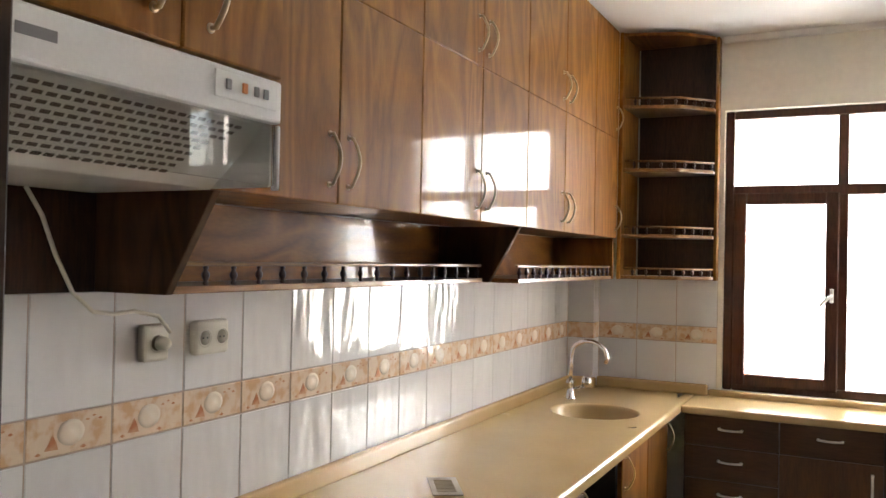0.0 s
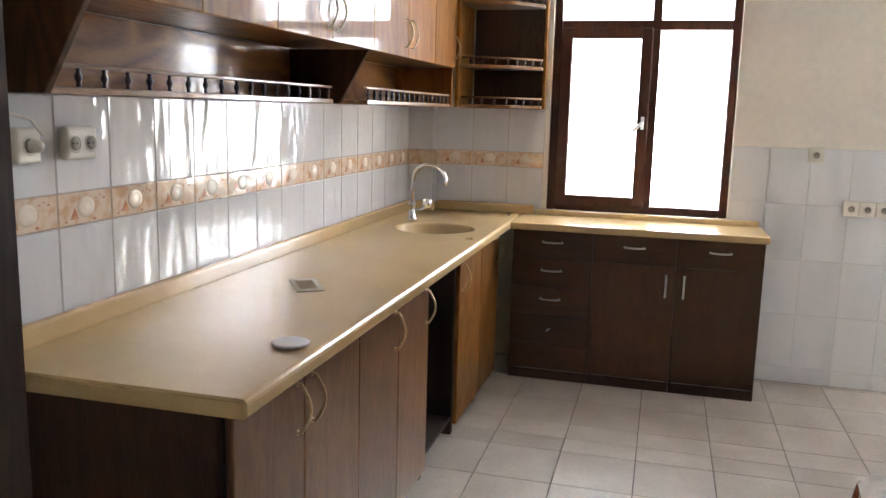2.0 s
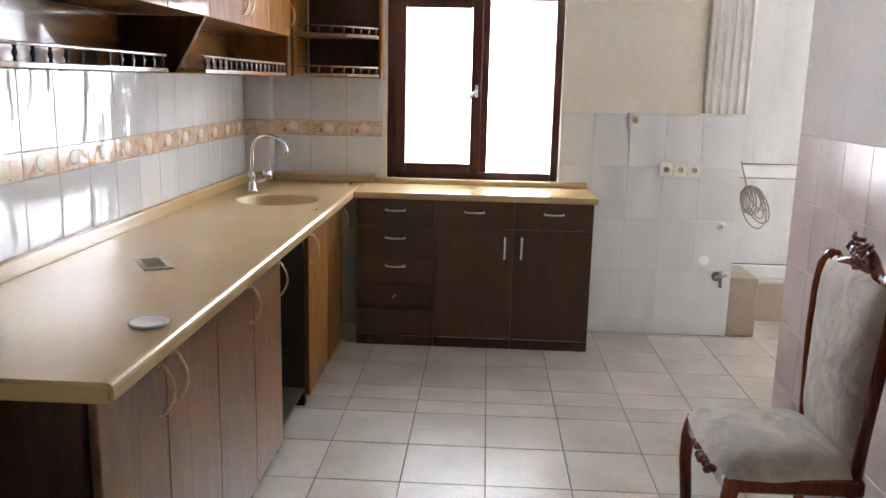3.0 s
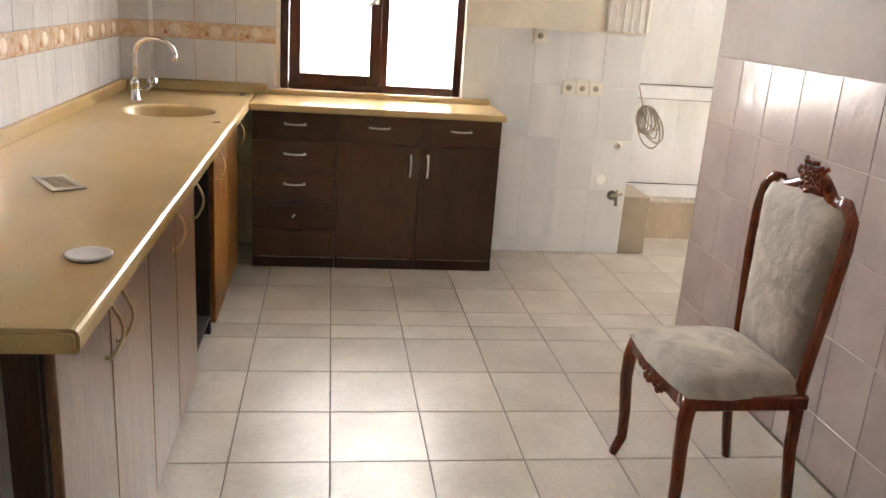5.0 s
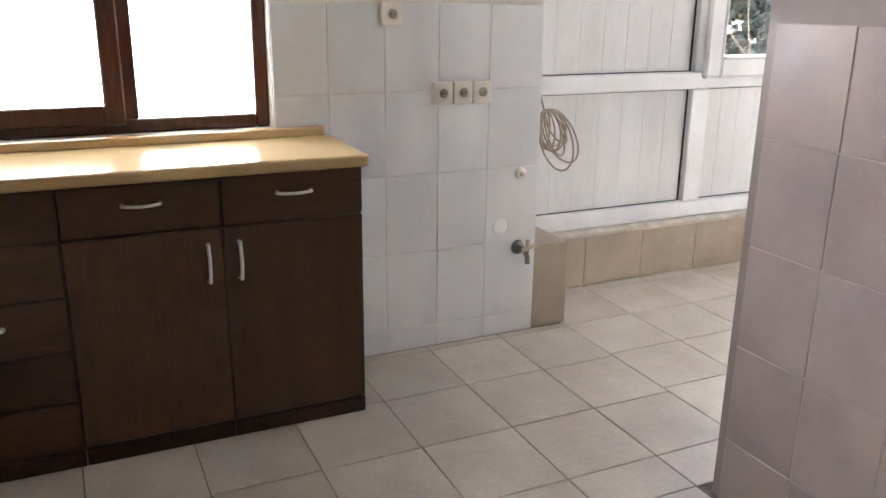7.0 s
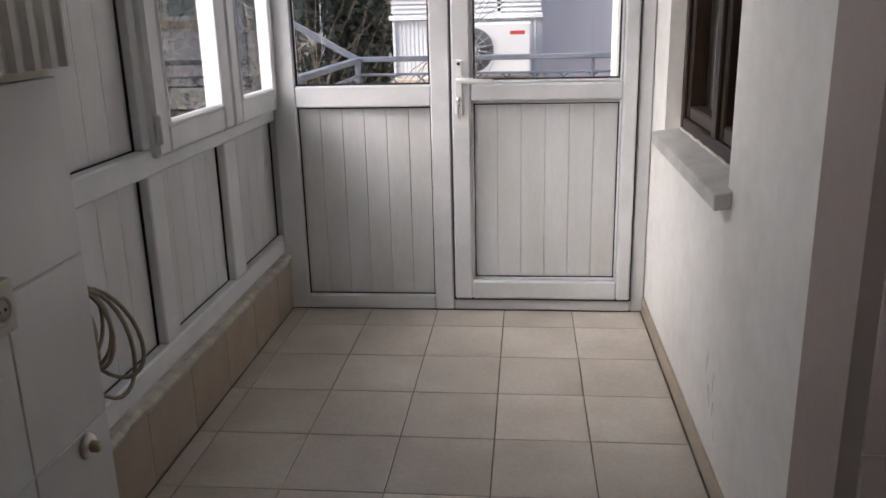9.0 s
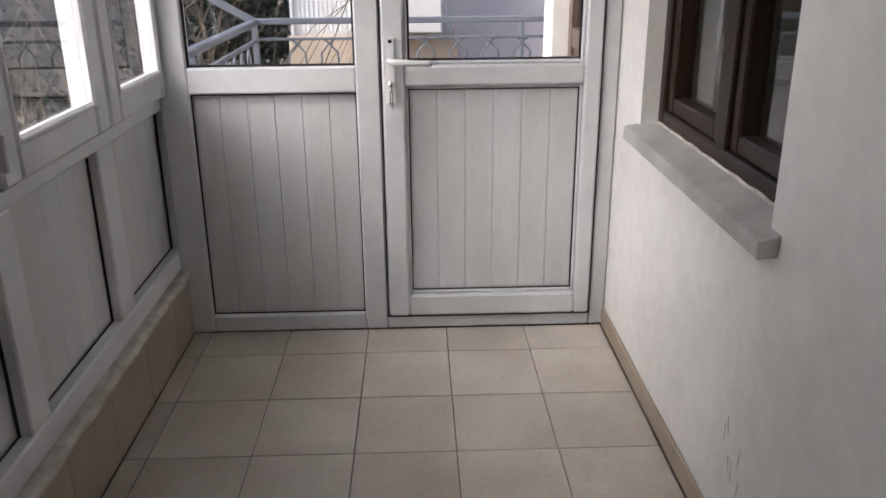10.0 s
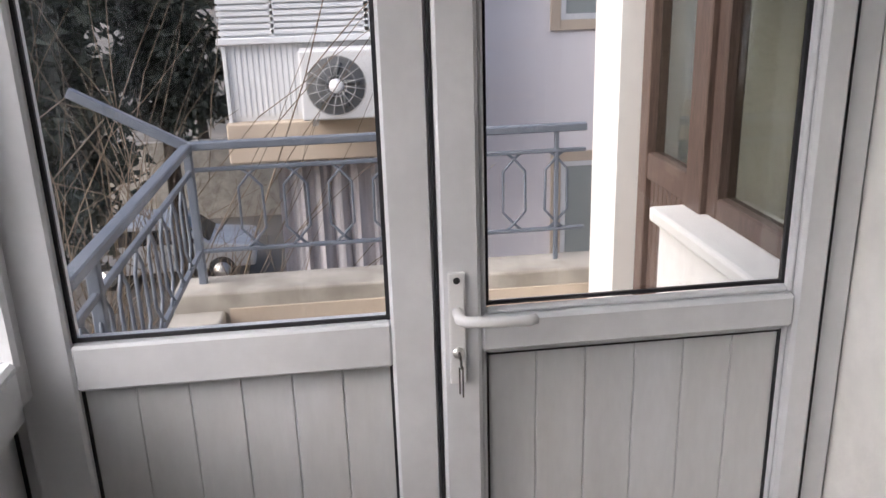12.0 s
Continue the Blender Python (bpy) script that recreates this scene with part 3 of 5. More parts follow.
def corner_shelves():
    t = thing("corner_shelf", (0.55, -0.12, 1.455), "brown open corner shelf unit with small gallery rails", "shelf")
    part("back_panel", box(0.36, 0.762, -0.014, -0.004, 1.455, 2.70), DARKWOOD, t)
    part("side_panel", box(0.330, 0.350, -0.345, -0.004, 1.455, 2.715, 0.002), OAK, t)
    part("side_panel", box(0.764, 0.780, -0.075, -0.004, 1.455, 2.715, 0.002), OAK, t)
    poly = [(0.351, -0.016), (0.762, -0.016), (0.762, -0.10), (0.62, -0.255), (0.351, -0.335)]
    line = [(0.762, -0.09), (0.615, -0.245), (0.36, -0.322)]
    for z in (1.457, 1.668, 2.003, 2.325, 2.695):
        part("shelf_board", prism(poly, 2, z, z + 0.018, 0.003), GALLERY if z < 2.6 else OAK_H, t)
        if z < 2.6:
            part("rail", tube([(x, y, z + 0.055) for x, y in line], 0.006, 6), GALLERY, t)
            for (xa, ya), (xb, yb), n in ((line[0], line[1], 4), (line[1], line[2], 4)):
                for k in range(n):
                    s = (k + 0.3) / n
                    part("baluster", baluster(xa + (xb - xa) * s, ya + (yb - ya) * s, z + 0.018, z + 0.055), SPINDLE, t)


corner_shelves()

solid("trim", box(0.79, 2.834, -0.022, 0.0065, 2.695, 2.729, 0.006, 2), CEIL, "narrow white cornice below the ceiling", "trim", ST)

# ---- balcony glazing: long side ----
PY0, PY1 = 0.415, 0.432     # panel plane and back


def ring_frame(y0, y1, x0, x1, z0, z1, w, bevel=0.005):
    return leaf_frame(x0, x1, z0, z1, y0, y1, w, bevel)


parapet = solid("parapet", box(2.85, 5.32, 0.372, 0.62, -0.10, 0.245), MORTAR, "low tiled upstand below the balcony glazing", "parapet", ST)
bm = bmesh.new()
prev = None
for k in range(113):
    x = 3.0 + 0.02 * k
    w = 0.012 * noise.noise((x * 6, 0, 0)) + 0.006 * noise.noise((x * 23, 4, 0))
    zt = 0.272 + 0.006 * noise.noise((x * 9, 7, 0))
    cur = [bm.verts.new(p) for p in ((x, 0.50, 0.246), (x, 0.350 + w, 0.246), (x, 0.346 + w, 0.262), (x, 0.362 + w * 0.5, zt), (x, 0.50, 0.275))]
    if prev:
        for j in range(5):
            bm.faces.new((prev[j], prev[(j + 1) % 5], cur[(j + 1) % 5], cur[j]))
    else:
        bm.faces.new(cur)
    prev = cur
bm.faces.new(list(reversed(prev)))
bmesh.ops.recalc_face_normals(bm, faces=list(bm.faces))
solid("parapet_ledge", bm, MORTAR, "uneven white mortar ledge on the upstand", "ledge", ST)
solid("wall_stub", box(2.837, 3.0, 0.004, 0.371, 0.0, 0.355, 0.004), BEIGE, "beige tiled stub at the end of the window wall", "wall", ST)

g = thing("glazing_1", (4.1, 0.44, 0.272), "white plastic balcony glazing with panels below and sashes above", "glazing", kind=ST)
bm = box(2.852, 5.32, PY0 - 0.03, PY1 + 0.02, 0.274, 0.352, 0.006)
box(2.852, 5.32, PY0 - 0.028, PY1 + 0.018, 0.905, 0.985, 0.006, bm=bm)
box(2.852, 5.32, PY0 - 0.03, PY1 + 0.02, 2.15, 2.23, 0.006, bm=bm)
box(2.852, 5.32, PY0 - 0.03, PY1 + 0.02, H - 0.07, H - 0.002, 0.006, bm=bm)
for x0, x1 in ((2.852, 2.90), (3.915, 4.02), (4.575, 4.70), (5.255, 5.32)):
    for z0, z1 in ((0.353, 0.904), (0.986, 2.149), (2.231, H - 0.071)):
        box(x0, x1, PY0 - 0.026, PY1 + 0.016, z0, z1, 0.005, bm=bm)
box(2.790, 2.8505, 0.362, 0.448, 0.247, H - 0.002, 0.004, bm=bm)
part("frame", bm, PVC, g)


def grooved(x0, x1, z0, z1, y0, y1, n, axis=1, g=0.0016):
    """A board field with vertical V-grooves on its inner face; axis 1 faces -y, axis 0 faces -x."""
    pts = []
    w = (x1 - x0) / n
    for k in range(n):
        a = x0 + k * w
        pts += [(a, y0 + g), (a + g, y0), (a + w - g, y0), (a + w, y0 + g)]
    pts = [pts[0]] + pts[1:] + [(x1, y1), (x0, y1)]
    out = []
    for p in pts:
        if not out or (abs(p[0] - out[-1][0]) + abs(p[1] - out[-1][1])) > 1e-5:
            out.append(p)
    if axis == 0:
        out = [(v, u) for u, v in out]
    return prism(out, 2, z0, z1)


for x0, x1, n in ((2.901, 3.914, 8), (4.021, 4.574, 5), (4.701, 5.254, 5)):
    part("panel", grooved(x0, x1, 0.353, 0.904, PY0 + 0.012, PY0 + 0.03, n), PVC_OLD, g)
    p = part("pane", box(x0, x1, PY0 + 0.012, PY0 + 0.016, 2.231, H - 0.071), GLASS, g)
    p.visible_shadow = False
    part("gasket", ring_frame(PY0 + 0.004, PY0 + 0.011, x0, x1, 0.353, 0.904, 0.005, 0), SEAL_AND_GAP, g)
part("panel", grooved(2.901, 3.914, 0.986, 2.149, PY0 + 0.012, PY0 + 0.03, 8), PVC_OLD, g)
part("gasket", ring_frame(PY0 + 0.004, PY0 + 0.011, 2.901, 3.914, 0.986, 2.149, 0.005, 0), SEAL_AND_GAP, g)
for x0, x1 in ((3.955, 4.640), (4.650, 5.275)):
    s = part("sash", ring_frame(PY0 - 0.055, PY0 - 0.003, x0, x1, 0.955, 2.18, 0.095, 0.012), PVC, g, "inward opening white sash")
    part("glazing_bead", ring_frame(PY0 - 0.060, PY0 - 0.02, x0 + 0.085, x1 - 0.085, 1.04, 2.095, 0.022, 0.008), PVC, s)
    p = part("pane", box(x0 + 0.107, x1 - 0.107, PY0 - 0.035, PY0 - 0.030, 1.062, 2.073), GLASS, s)
    p.visible_shadow = False
    hx = x0 - 0.004 if x0 < 4.2 else x1 - 0.022
    part("hinge", box(hx, hx + 0.022, PY0 - 0.072, PY0 - 0.052, 1.00, 1.09, 0.004), PVC, s)

# ---- balcony end: fixed light and door ----
e = thing("glazing_2", (ENDX, -0.05, 0.0), "white plastic end screen with panel below and glass above", "glazing", kind=ST)


def yframe(y0, y1, z0, z1, x0, x1, w, bevel=0.005):
    bm = box(x0, x1, y0, y0 + w, z0, z1, bevel)
    box(x0, x1, y1 - w, y1, z0, z1, bevel, bm=bm)
    box(x0 + 0.002, x1 - 0.002, y0 + w, y1 - w, z0, z0 + w, bevel, bm=bm)
    box(x0 + 0.002, x1 - 0.002, y0 + w, y1 - w, z1 - w, z1, bevel, bm=bm)
    return bm


bm = box(ENDX - 0.035, ENDX + 0.04, 0.278, 0.386, 0.0, H - 0.002, 0.006)
box(ENDX - 0.035, ENDX + 0.04, -0.425, -0.335, 0.0, H - 0.002, 0.006, bm=bm)
box(ENDX - 0.033, ENDX + 0.04, -1.308, -1.245, 0.0, H - 0.002, 0.006, bm=bm)
box(ENDX - 0.033, ENDX + 0.038, -0.336, 0.279, 0.0, 0.070, 0.006, bm=bm)
box(ENDX - 0.033, ENDX + 0.038, -0.336, 0.279, 0.962, 1.058, 0.006, bm=bm)
box(ENDX - 0.033, ENDX + 0.038, -1.244, 0.279, 2.10, 2.18, 0.006, bm=bm)
box(ENDX - 0.031, ENDX + 0.038, -1.244, -0.426, 0.0, 0.055, 0.006, bm=bm)
part("frame", bm, PVC, e)
# black strips added in the door gap to draw its shadow line
bm = box(ENDX - 0.044, ENDX + 0.02, -0.4316, -0.4255, 0.056, 2.099)
box(ENDX - 0.044, ENDX + 0.02, -1.2446, -1.2404, 0.056, 2.099, bm=bm)
box(ENDX - 0.044, ENDX + 0.02, -1.2403, -0.4317, 0.0555, 0.0598, bm=bm)
part("door_gap_shade", bm, SEAL_AND_GAP, e, "dark strips for the shadow gap round the door leaf")
part("panel", grooved(-0.334, 0.277, 0.071, 0.961, ENDX - 0.008, ENDX + 0.012, 6, 0, 0.0028), PVC_OLD, e)
part("gasket", yframe(-0.335, 0.278, 0.071, 0.961, ENDX - 0.014, ENDX - 0.009, 0.006, 0), SEAL_AND_GAP, e)
part("gasket", yframe(-0.335, 0.278, 1.059, 2.099, ENDX - 0.014, ENDX - 0.005, 0.008, 0), SEAL_AND_GAP, e)
for y0, y1, z0, z1 in ((-0.335, 0.278, 1.059, 2.099), (-1.244, 0.278, 2.181, H - 0.004)):
    p = part("pane", box(ENDX, ENDX + 0.005, y0, y1, z0, z1), GLASS, e)
    p.visible_shadow = False

door = thing("door_1", (ENDX, -0.84, 0.06), "closed white plastic balcony door with grooved panel and glass", "door", kind=ST)
bm = box(ENDX - 0.050, ENDX + 0.02, -0.515, -0.432, 0.060, 2.095, 0.008)
box(ENDX - 0.050, ENDX + 0.02, -1.240, -1.178, 0.060, 2.095, 0.008, bm=bm)
for z0, z1 in ((0.060, 0.150), (0.985, 1.060), (2.01, 2.095)):
    box(ENDX - 0.048, ENDX + 0.018, -1.179, -0.514, z0, z1, 0.008, bm=bm)
part("leaf", bm, PVC, door)
part("panel", grooved(-1.165, -0.527, 0.165, 0.972, ENDX - 0.018, ENDX + 0.006, 6, 0, 0.0028), PVC_OLD, door)
part("bead", yframe(-1.180, -0.513, 0.150, 0.986, ENDX - 0.030, ENDX - 0.012, 0.014, 0.005), PVC, door)
part("gasket", yframe(-1.166, -0.526, 0.164, 0.973, ENDX - 0.024, ENDX - 0.019, 0.006, 0), SEAL_AND_GAP, door)
part("bead", yframe(-1.180, -0.513, 1.060, 2.011, ENDX - 0.034, ENDX - 0.012, 0.014, 0.005), PVC, door)
part("gasket", yframe(-1.166, -0.527, 1.074, 1.997, ENDX - 0.016, ENDX - 0.006, 0.008, 0), SEAL_AND_GAP, door)
p = part("pane", box(ENDX - 0.004, ENDX + 0.001, -1.160, -0.533, 1.080, 1.991), GLASS, door)
p.visible_shadow = False
plate = part("lock_plate", box(ENDX - 0.058, ENDX - 0.0505, -0.482, -0.448, 0.925, 1.165, 0.004, 2), PLASTIC_W, door, "white lock plate")
part("lever", tube([(ENDX - 0.058, -0.465, 1.082), (ENDX - 0.095, -0.465, 1.082), (ENDX - 0.108, -0.475, 1.081), (ENDX - 0.110, -0.52, 1.078), (ENDX - 0.108, -0.595, 1.074), (ENDX - 0.100, -0.612, 1.074)], 0.0115, 10), PLASTIC_W, plate, "white plastic lever handle")
part("keyhole", lathe([(0.0, -0.001), (0.012, -0.001), (0.012, 0.004), (0.0, 0.004)], (ENDX - 0.061, -0.465, 0.995), 14, 0), STEEL, plate)
k = lathe([(0.0, -0.003), (0.010, -0.003), (0.010, 0.0), (0.0, 0.0)], (ENDX - 0.078, -0.466, 0.978), 12, 1)
box(ENDX - 0.084, ENDX - 0.062, -0.468, -0.464, 0.990, 0.998, bm=k)
box(ENDX - 0.079, ENDX - 0.074, -0.472, -0.469, 0.905, 0.972, bm=k)
box(ENDX - 0.083, ENDX - 0.078, -0.465, -0.462, 0.915, 0.972, bm=k)
KEYMETAL = shader("worn_key_steel", (0.10, 0.09, 0.08), 0.4, second=(0.06, 0.055, 0.05), scale=60)
solid("keys", k, KEYMETAL, "small bunch of steel keys hanging in the lock", "keys")
part("plate_hole", lathe([(0.0, -0.0008), (0.007, -0.0008), (0.007, 0.0), (0.0, 0.0)], (ENDX - 0.0582, -0.465, 1.148), 10, 0), HOLE, plate)

# ---- brown window of the balcony wall ----
bw = thing("window_2", (4.3, BALY - 0.14, BZ0), "dark brown wooden window with streaky glass", "window", kind=ST)
part("window_frame", leaf_frame(BX0, BX1, BZ0, BZ1, BALY - 0.145, BALY - 0.058, 0.05), WENGE, bw)
part("mullion", box(4.27, 4.345, BALY - 0.143, BALY - 0.060, BZ0 + 0.05, BZ1 - 0.05, 0.005), WENGE, bw)
for x0, x1, dy in ((4.346, BX1 - 0.05, 0.0), (BX0 + 0.05, 4.269, 0.0)):
    part("casement", leaf_frame(x0, x1, BZ0 + 0.052, BZ1 - 0.052, BALY - 0.135, BALY - 0.072 + dy, 0.05), WENGE, bw)
    p = part("pane", box(x0 + 0.048, x1 - 0.048, BALY - 0.115, BALY - 0.111, BZ0 + 0.10, BZ1 - 0.10), GLASS, bw)
    p.visible_shadow = False
solid("window_sill", prism([(BALY - 0.057, 0.906), (BALY + 0.048, 0.886), (BALY + 0.048, 0.842), (BALY + 0.002, 0.846), (BALY + 0.002, 0.861), (BALY - 0.057, 0.861)], 0, 3.745, 4.915, 0.003), MARBLE, "weathered grey marble window sill", "window sill", ST)
part("mortar_bead", tube([(BX0 + 0.01 + (BX1 - BX0 - 0.02) * k / 24, BALY - 0.057 + 0.002 * math.sin(k * 2.3), 0.907 + 0.002 * math.sin(k * 1.7)) for k in range(25)], 0.005, 6), MORTAR, bw, "crumbly white mortar along the frame")
SCUFF = shader("grey_scuff", (0.42, 0.39, 0.35), 0.8, second=(0.58, 0.55, 0.50), scale=60, lo=0.4, hi=0.6)
for k in range(7):
    x, z = 3.90 - 0.022 * k + 0.03 * math.sin(k * 3.1), 0.30 - 0.018 * k + 0.05 * math.sin(k * 1.9)
    part("scuff", prism([(x, z), (x + 0.003, z + 0.001), (x + 0.006 + 0.01 * math.sin(k), z + 0.05 + 0.02 * math.sin(k * 5)), (x + 0.002 + 0.01 * math.sin(k), z + 0.05)], 1, BALY + 0.0003, BALY + 0.0009), SCUFF, wall_balcony)
solid("baseboard", box(2.892, ENDX - 0.036, BALY + 0.001, BALY + 0.012, 0.0, 0.075, 0.003), BEIGE, "beige tile skirting of the balcony wall", "baseboard", ST)

# ---- chair ----
def chair_leg(pts, r, taper):
    return tube(pts, r, 10, taper=taper)


def dining_chair():
    """Local axes: the seat faces -x, its width runs along y."""
    t = thing("dining_chair", (2.252, -2.49, 0), "carved mahogany dining chair in worn grey crushed velvet", "chair", turn=1)
    t.scale = (0.79, 0.94, 1.0)
    w = 0.235
    # seat cushion: domed grid
    bm = bmesh.new()
    n = 14
    rows = []
    for i in range(n + 1):
        u = i / n
        row = []
        for j in range(n + 1):
            v = j / n
            x = -0.26 + 0.46 * u
            half = w * (1.0 - 0.13 * u) + 0.012 * math.sin(math.pi * u)
            y = -half + 2 * half * v
            x -= 0.022 * math.sin(math.pi * v) * (1 - u)
            e = (1 - abs(2 * u - 1) ** 4) * (1 - abs(2 * v - 1) ** 4)
            z = 0.425 + 0.068 * max(0.0, e) ** 0.45 + 0.006 * noise.noise((x * 14, y * 14, 0))
            row.append(bm.verts.new((x, y, z)))
        rows.append(row)
    for i in range(n):
        for j in range(n):
            f = bm.faces.new((rows[i][j], rows[i][j + 1], rows[i + 1][j + 1], rows[i + 1][j]))
            f.smooth = True
    bmesh.ops.recalc_face_normals(bm, faces=list(bm.faces))
    part("seat", bm, VELVET, t, "worn grey crushed velvet seat", True)
    # apron
    a = box(-0.262, -0.235, -w + 0.01, w - 0.01, 0.375, 0.428, 0.006)
    box(-0.25, 0.20, -w + 0.002, -w + 0.024, 0.385, 0.428, 0.005, bm=a)
    box(-0.25, 0.20, w - 0.024, w - 0.002, 0.385, 0.428, 0.005, bm=a)
    box(0.175, 0.20, -w + 0.03, w - 0.03, 0.385, 0.428, 0.005, bm=a)
    part("apron", a, CHAIRWOOD, t, "", True)
    c = bmesh.new()
    for k in range(9):
        y = (k - 4) * 0.024
        lathe([(0.0, -0.012), (0.012 - 0.0008 * abs(k - 4), -0.006), (0.014, 0.0), (0.010, 0.008), (0.0, 0.012)], (-0.268, y, 0.385 + 0.010 * math.cos(k * 1.7) - 0.0018 * (4 - abs(k - 4)) * 2), 8, 0, bm=c)
    part("carving", c, CHAIRWOOD, t, "carved ornament on the front rail", True)
    for s in (-1, 1):
        pts = [(-0.235, s * 0.212, 0.42), (-0.250, s * 0.222, 0.36), (-0.252, s * 0.226, 0.28), (-0.240, s * 0.220, 0.16), (-0.238, s * 0.218, 0.07), (-0.252, s * 0.226, 0.03), (-0.262, s * 0.232, 0.0)]
        part("leg", chair_leg(pts, 0.029, 0.60), CHAIRWOOD, t, "curved front leg", True)
        pts = [(0.185, s * 0.195, 0.42), (0.192, s * 0.196, 0.25), (0.215, s * 0.198, 0.10), (0.235, s * 0.20, 0.0)]
        part("leg", chair_leg(pts, 0.024, 0.75), CHAIRWOOD, t, "splayed back leg", True)
        pts = [(0.185, s * 0.190, 0.40), (0.188, s * 0.205, 0.55), (0.194, s * 0.228, 0.72), (0.204, s * 0.240, 0.86), (0.212, s * 0.232, 0.93), (0.216, s * 0.195, 0.965), (0.218, s * 0.15, 0.965)]
        part("back_post", tube(pts, 0.021, 10), CHAIRWOOD, t, "", True)
    pts = [(0.218, y, 0.962 + 0.050 * math.exp(-((y + 0.035) / 0.075) ** 2) - 0.012 * math.exp(-((abs(y) - 0.13) / 0.03) ** 2)) for y in [(-0.16 + 0.02 * k) for k in range(17)]]
    part("crest_rail", tube(pts, 0.022, 10), CHAIRWOOD, t, "", True)
    c = bmesh.new()
    for k in range(26):
        a = k * 2.4
        r = 0.010 + 0.0028 * k
        y, z = min(0.095, r) * math.cos(a) - 0.035, 1.012 + 0.6 * min(0.075, r) * math.sin(a)
        tube([(0.200, y - 0.014 * math.sin(a), z - 0.012 * math.cos(a)), (0.187, y, z), (0.200, y + 0.014 * math.sin(a), z + 0.014 * math.cos(a))], 0.0075, 6, bm=c)
    box(0.190, 0.212, -0.095, 0.025, 0.965, 1.028, 0.008, 2, bm=c)
    part("crest_carving", c, CHAIRWOOD, t, "carved leaf crest", True)
    bm = bmesh.new()
    rows = []
    for i in range(17):
        u = i / 16
        z = 0.455 + 0.515 * u
        half = 0.178 + 0.042 * u
        if u > 0.9:
            half -= 0.05 * (u - 0.9) * 10
        bx = 0.176 + 0.030 * u ** 1.2
        row = []
        for j in range(11):
            v = j / 10
            e = (1 - abs(2 * v - 1) ** 3) * (1 - abs(2 * u - 1) ** 6)
            y = -half + 2 * half * v
            row.append(bm.verts.new((bx - 0.045 * max(0, e) ** 0.6 + 0.004 * noise.noise((y * 15, z * 15, 3)), y, z)))
        rows.append(row)
    for i in range(16):
        for j in range(10):
            f = bm.faces.new((rows[i][j], rows[i][j + 1], rows[i + 1][j + 1], rows[i + 1][j]))
            f.smooth = True
    back = [[bm.verts.new((v.co.x * 0 + 0.200 + 0.030 * (i / 16) ** 1.2, v.co.y, v.co.z)) for v in (r[0], r[-1])] for i, r in enumerate(rows)]
    for i in range(16):
        bm.faces.new((back[i][0], back[i][1], back[i + 1][1], back[i + 1][0]))
        bm.faces.new((rows[i][0], back[i][0], back[i + 1][0], rows[i + 1][0]))
        bm.faces.new((rows[i][-1], rows[i + 1][-1], back[i + 1][1], back[i][1]))
    bmesh.ops.recalc_face_normals(bm, faces=list(bm.faces))
    part("backrest", bm, VELVET, t, "worn grey crushed velvet back", True)


dining_chair()

# ---- extractor hood ----
def extractor_hood():
    t = thing("extractor_hood", (0.25, -3.60, 1.655), "white enamel extractor hood with slotted grey filter and glass visor", "extractor hood")
    y0, y1 = -3.905, -3.305
    part("body", prism([(0.021, 1.853), (0.47, 1.853), (0.47, 1.772), (0.345, 1.658), (0.021, 1.658)], 1, y0, y1, 0.003), HOODG, t)
    fascia = part("fascia", box(0.470, 0.500, y0 - 0.006, y1 + 0.006, 1.772, 1.848, 0.006, 2), HOODW, t, "white front fascia")
    part("nameplate", box(0.500, 0.5015, -3.825, -3.765, 1.805, 1.820), GREYMARK, fascia, "grey maker's mark as a plain bar")
    part("switch_panel", box(0.500, 0.503, -3.475, -3.318, 1.792, 1.838, 0.002), HOODW, fascia)
    for y, m in ((-3.445, GREYMARK), (-3.405, AMBER), (-3.375, GREYMARK), (-3.350, GREYMARK)):
        part("switch", box(0.503, 0.507, y - 0.006, y + 0.006, 1.808, 1.825, 0.001), m, fascia)
    n = Vector((0.114, 0, -0.125)).normalized()
    d = Vector((0.125, 0, 0.114)).normalized()
    a = Vector((0.345, 0, 1.658))
    slots = bmesh.new()
    for i in range(9):
        for j in range(26):
            c = a + d * (0.030 + 0.0152 * i) + n * 0.0006 + Vector((0, y0 + 0.012 + 0.0222 * j + 0.0074 * (i % 3), 0))
            if c.y > y1 - 0.135 + 0.010 * i:
                continue
            vs = [slots.verts.new(c + d * u + Vector((0, v, 0))) for u, v in ((-0.0036, -0.0082), (-0.0036, 0.0082), (0.0036, 0.0082), (0.0036, -0.0082))]
            slots.faces.new(vs)
    part("filter_slots", slots, SLOT, t, "dark slots of the grease filter")
    part("cheek", prism([(0.350, 1.660), (0.482, 1.660), (0.482, 1.771), (0.472, 1.771)], 1, y1 - 0.006, y1), HOODG, t)
    v = part("visor", box(0.484, 0.488, y0, y1 + 0.002, 1.662, 1.771), VISOR, t, "clear glass visor")
    part("visor_edge", box(0.480, 0.494, y1 + 0.003, y1 + 0.012, 1.655, 1.771, 0.002), HOODW, t, "white visor end strip")


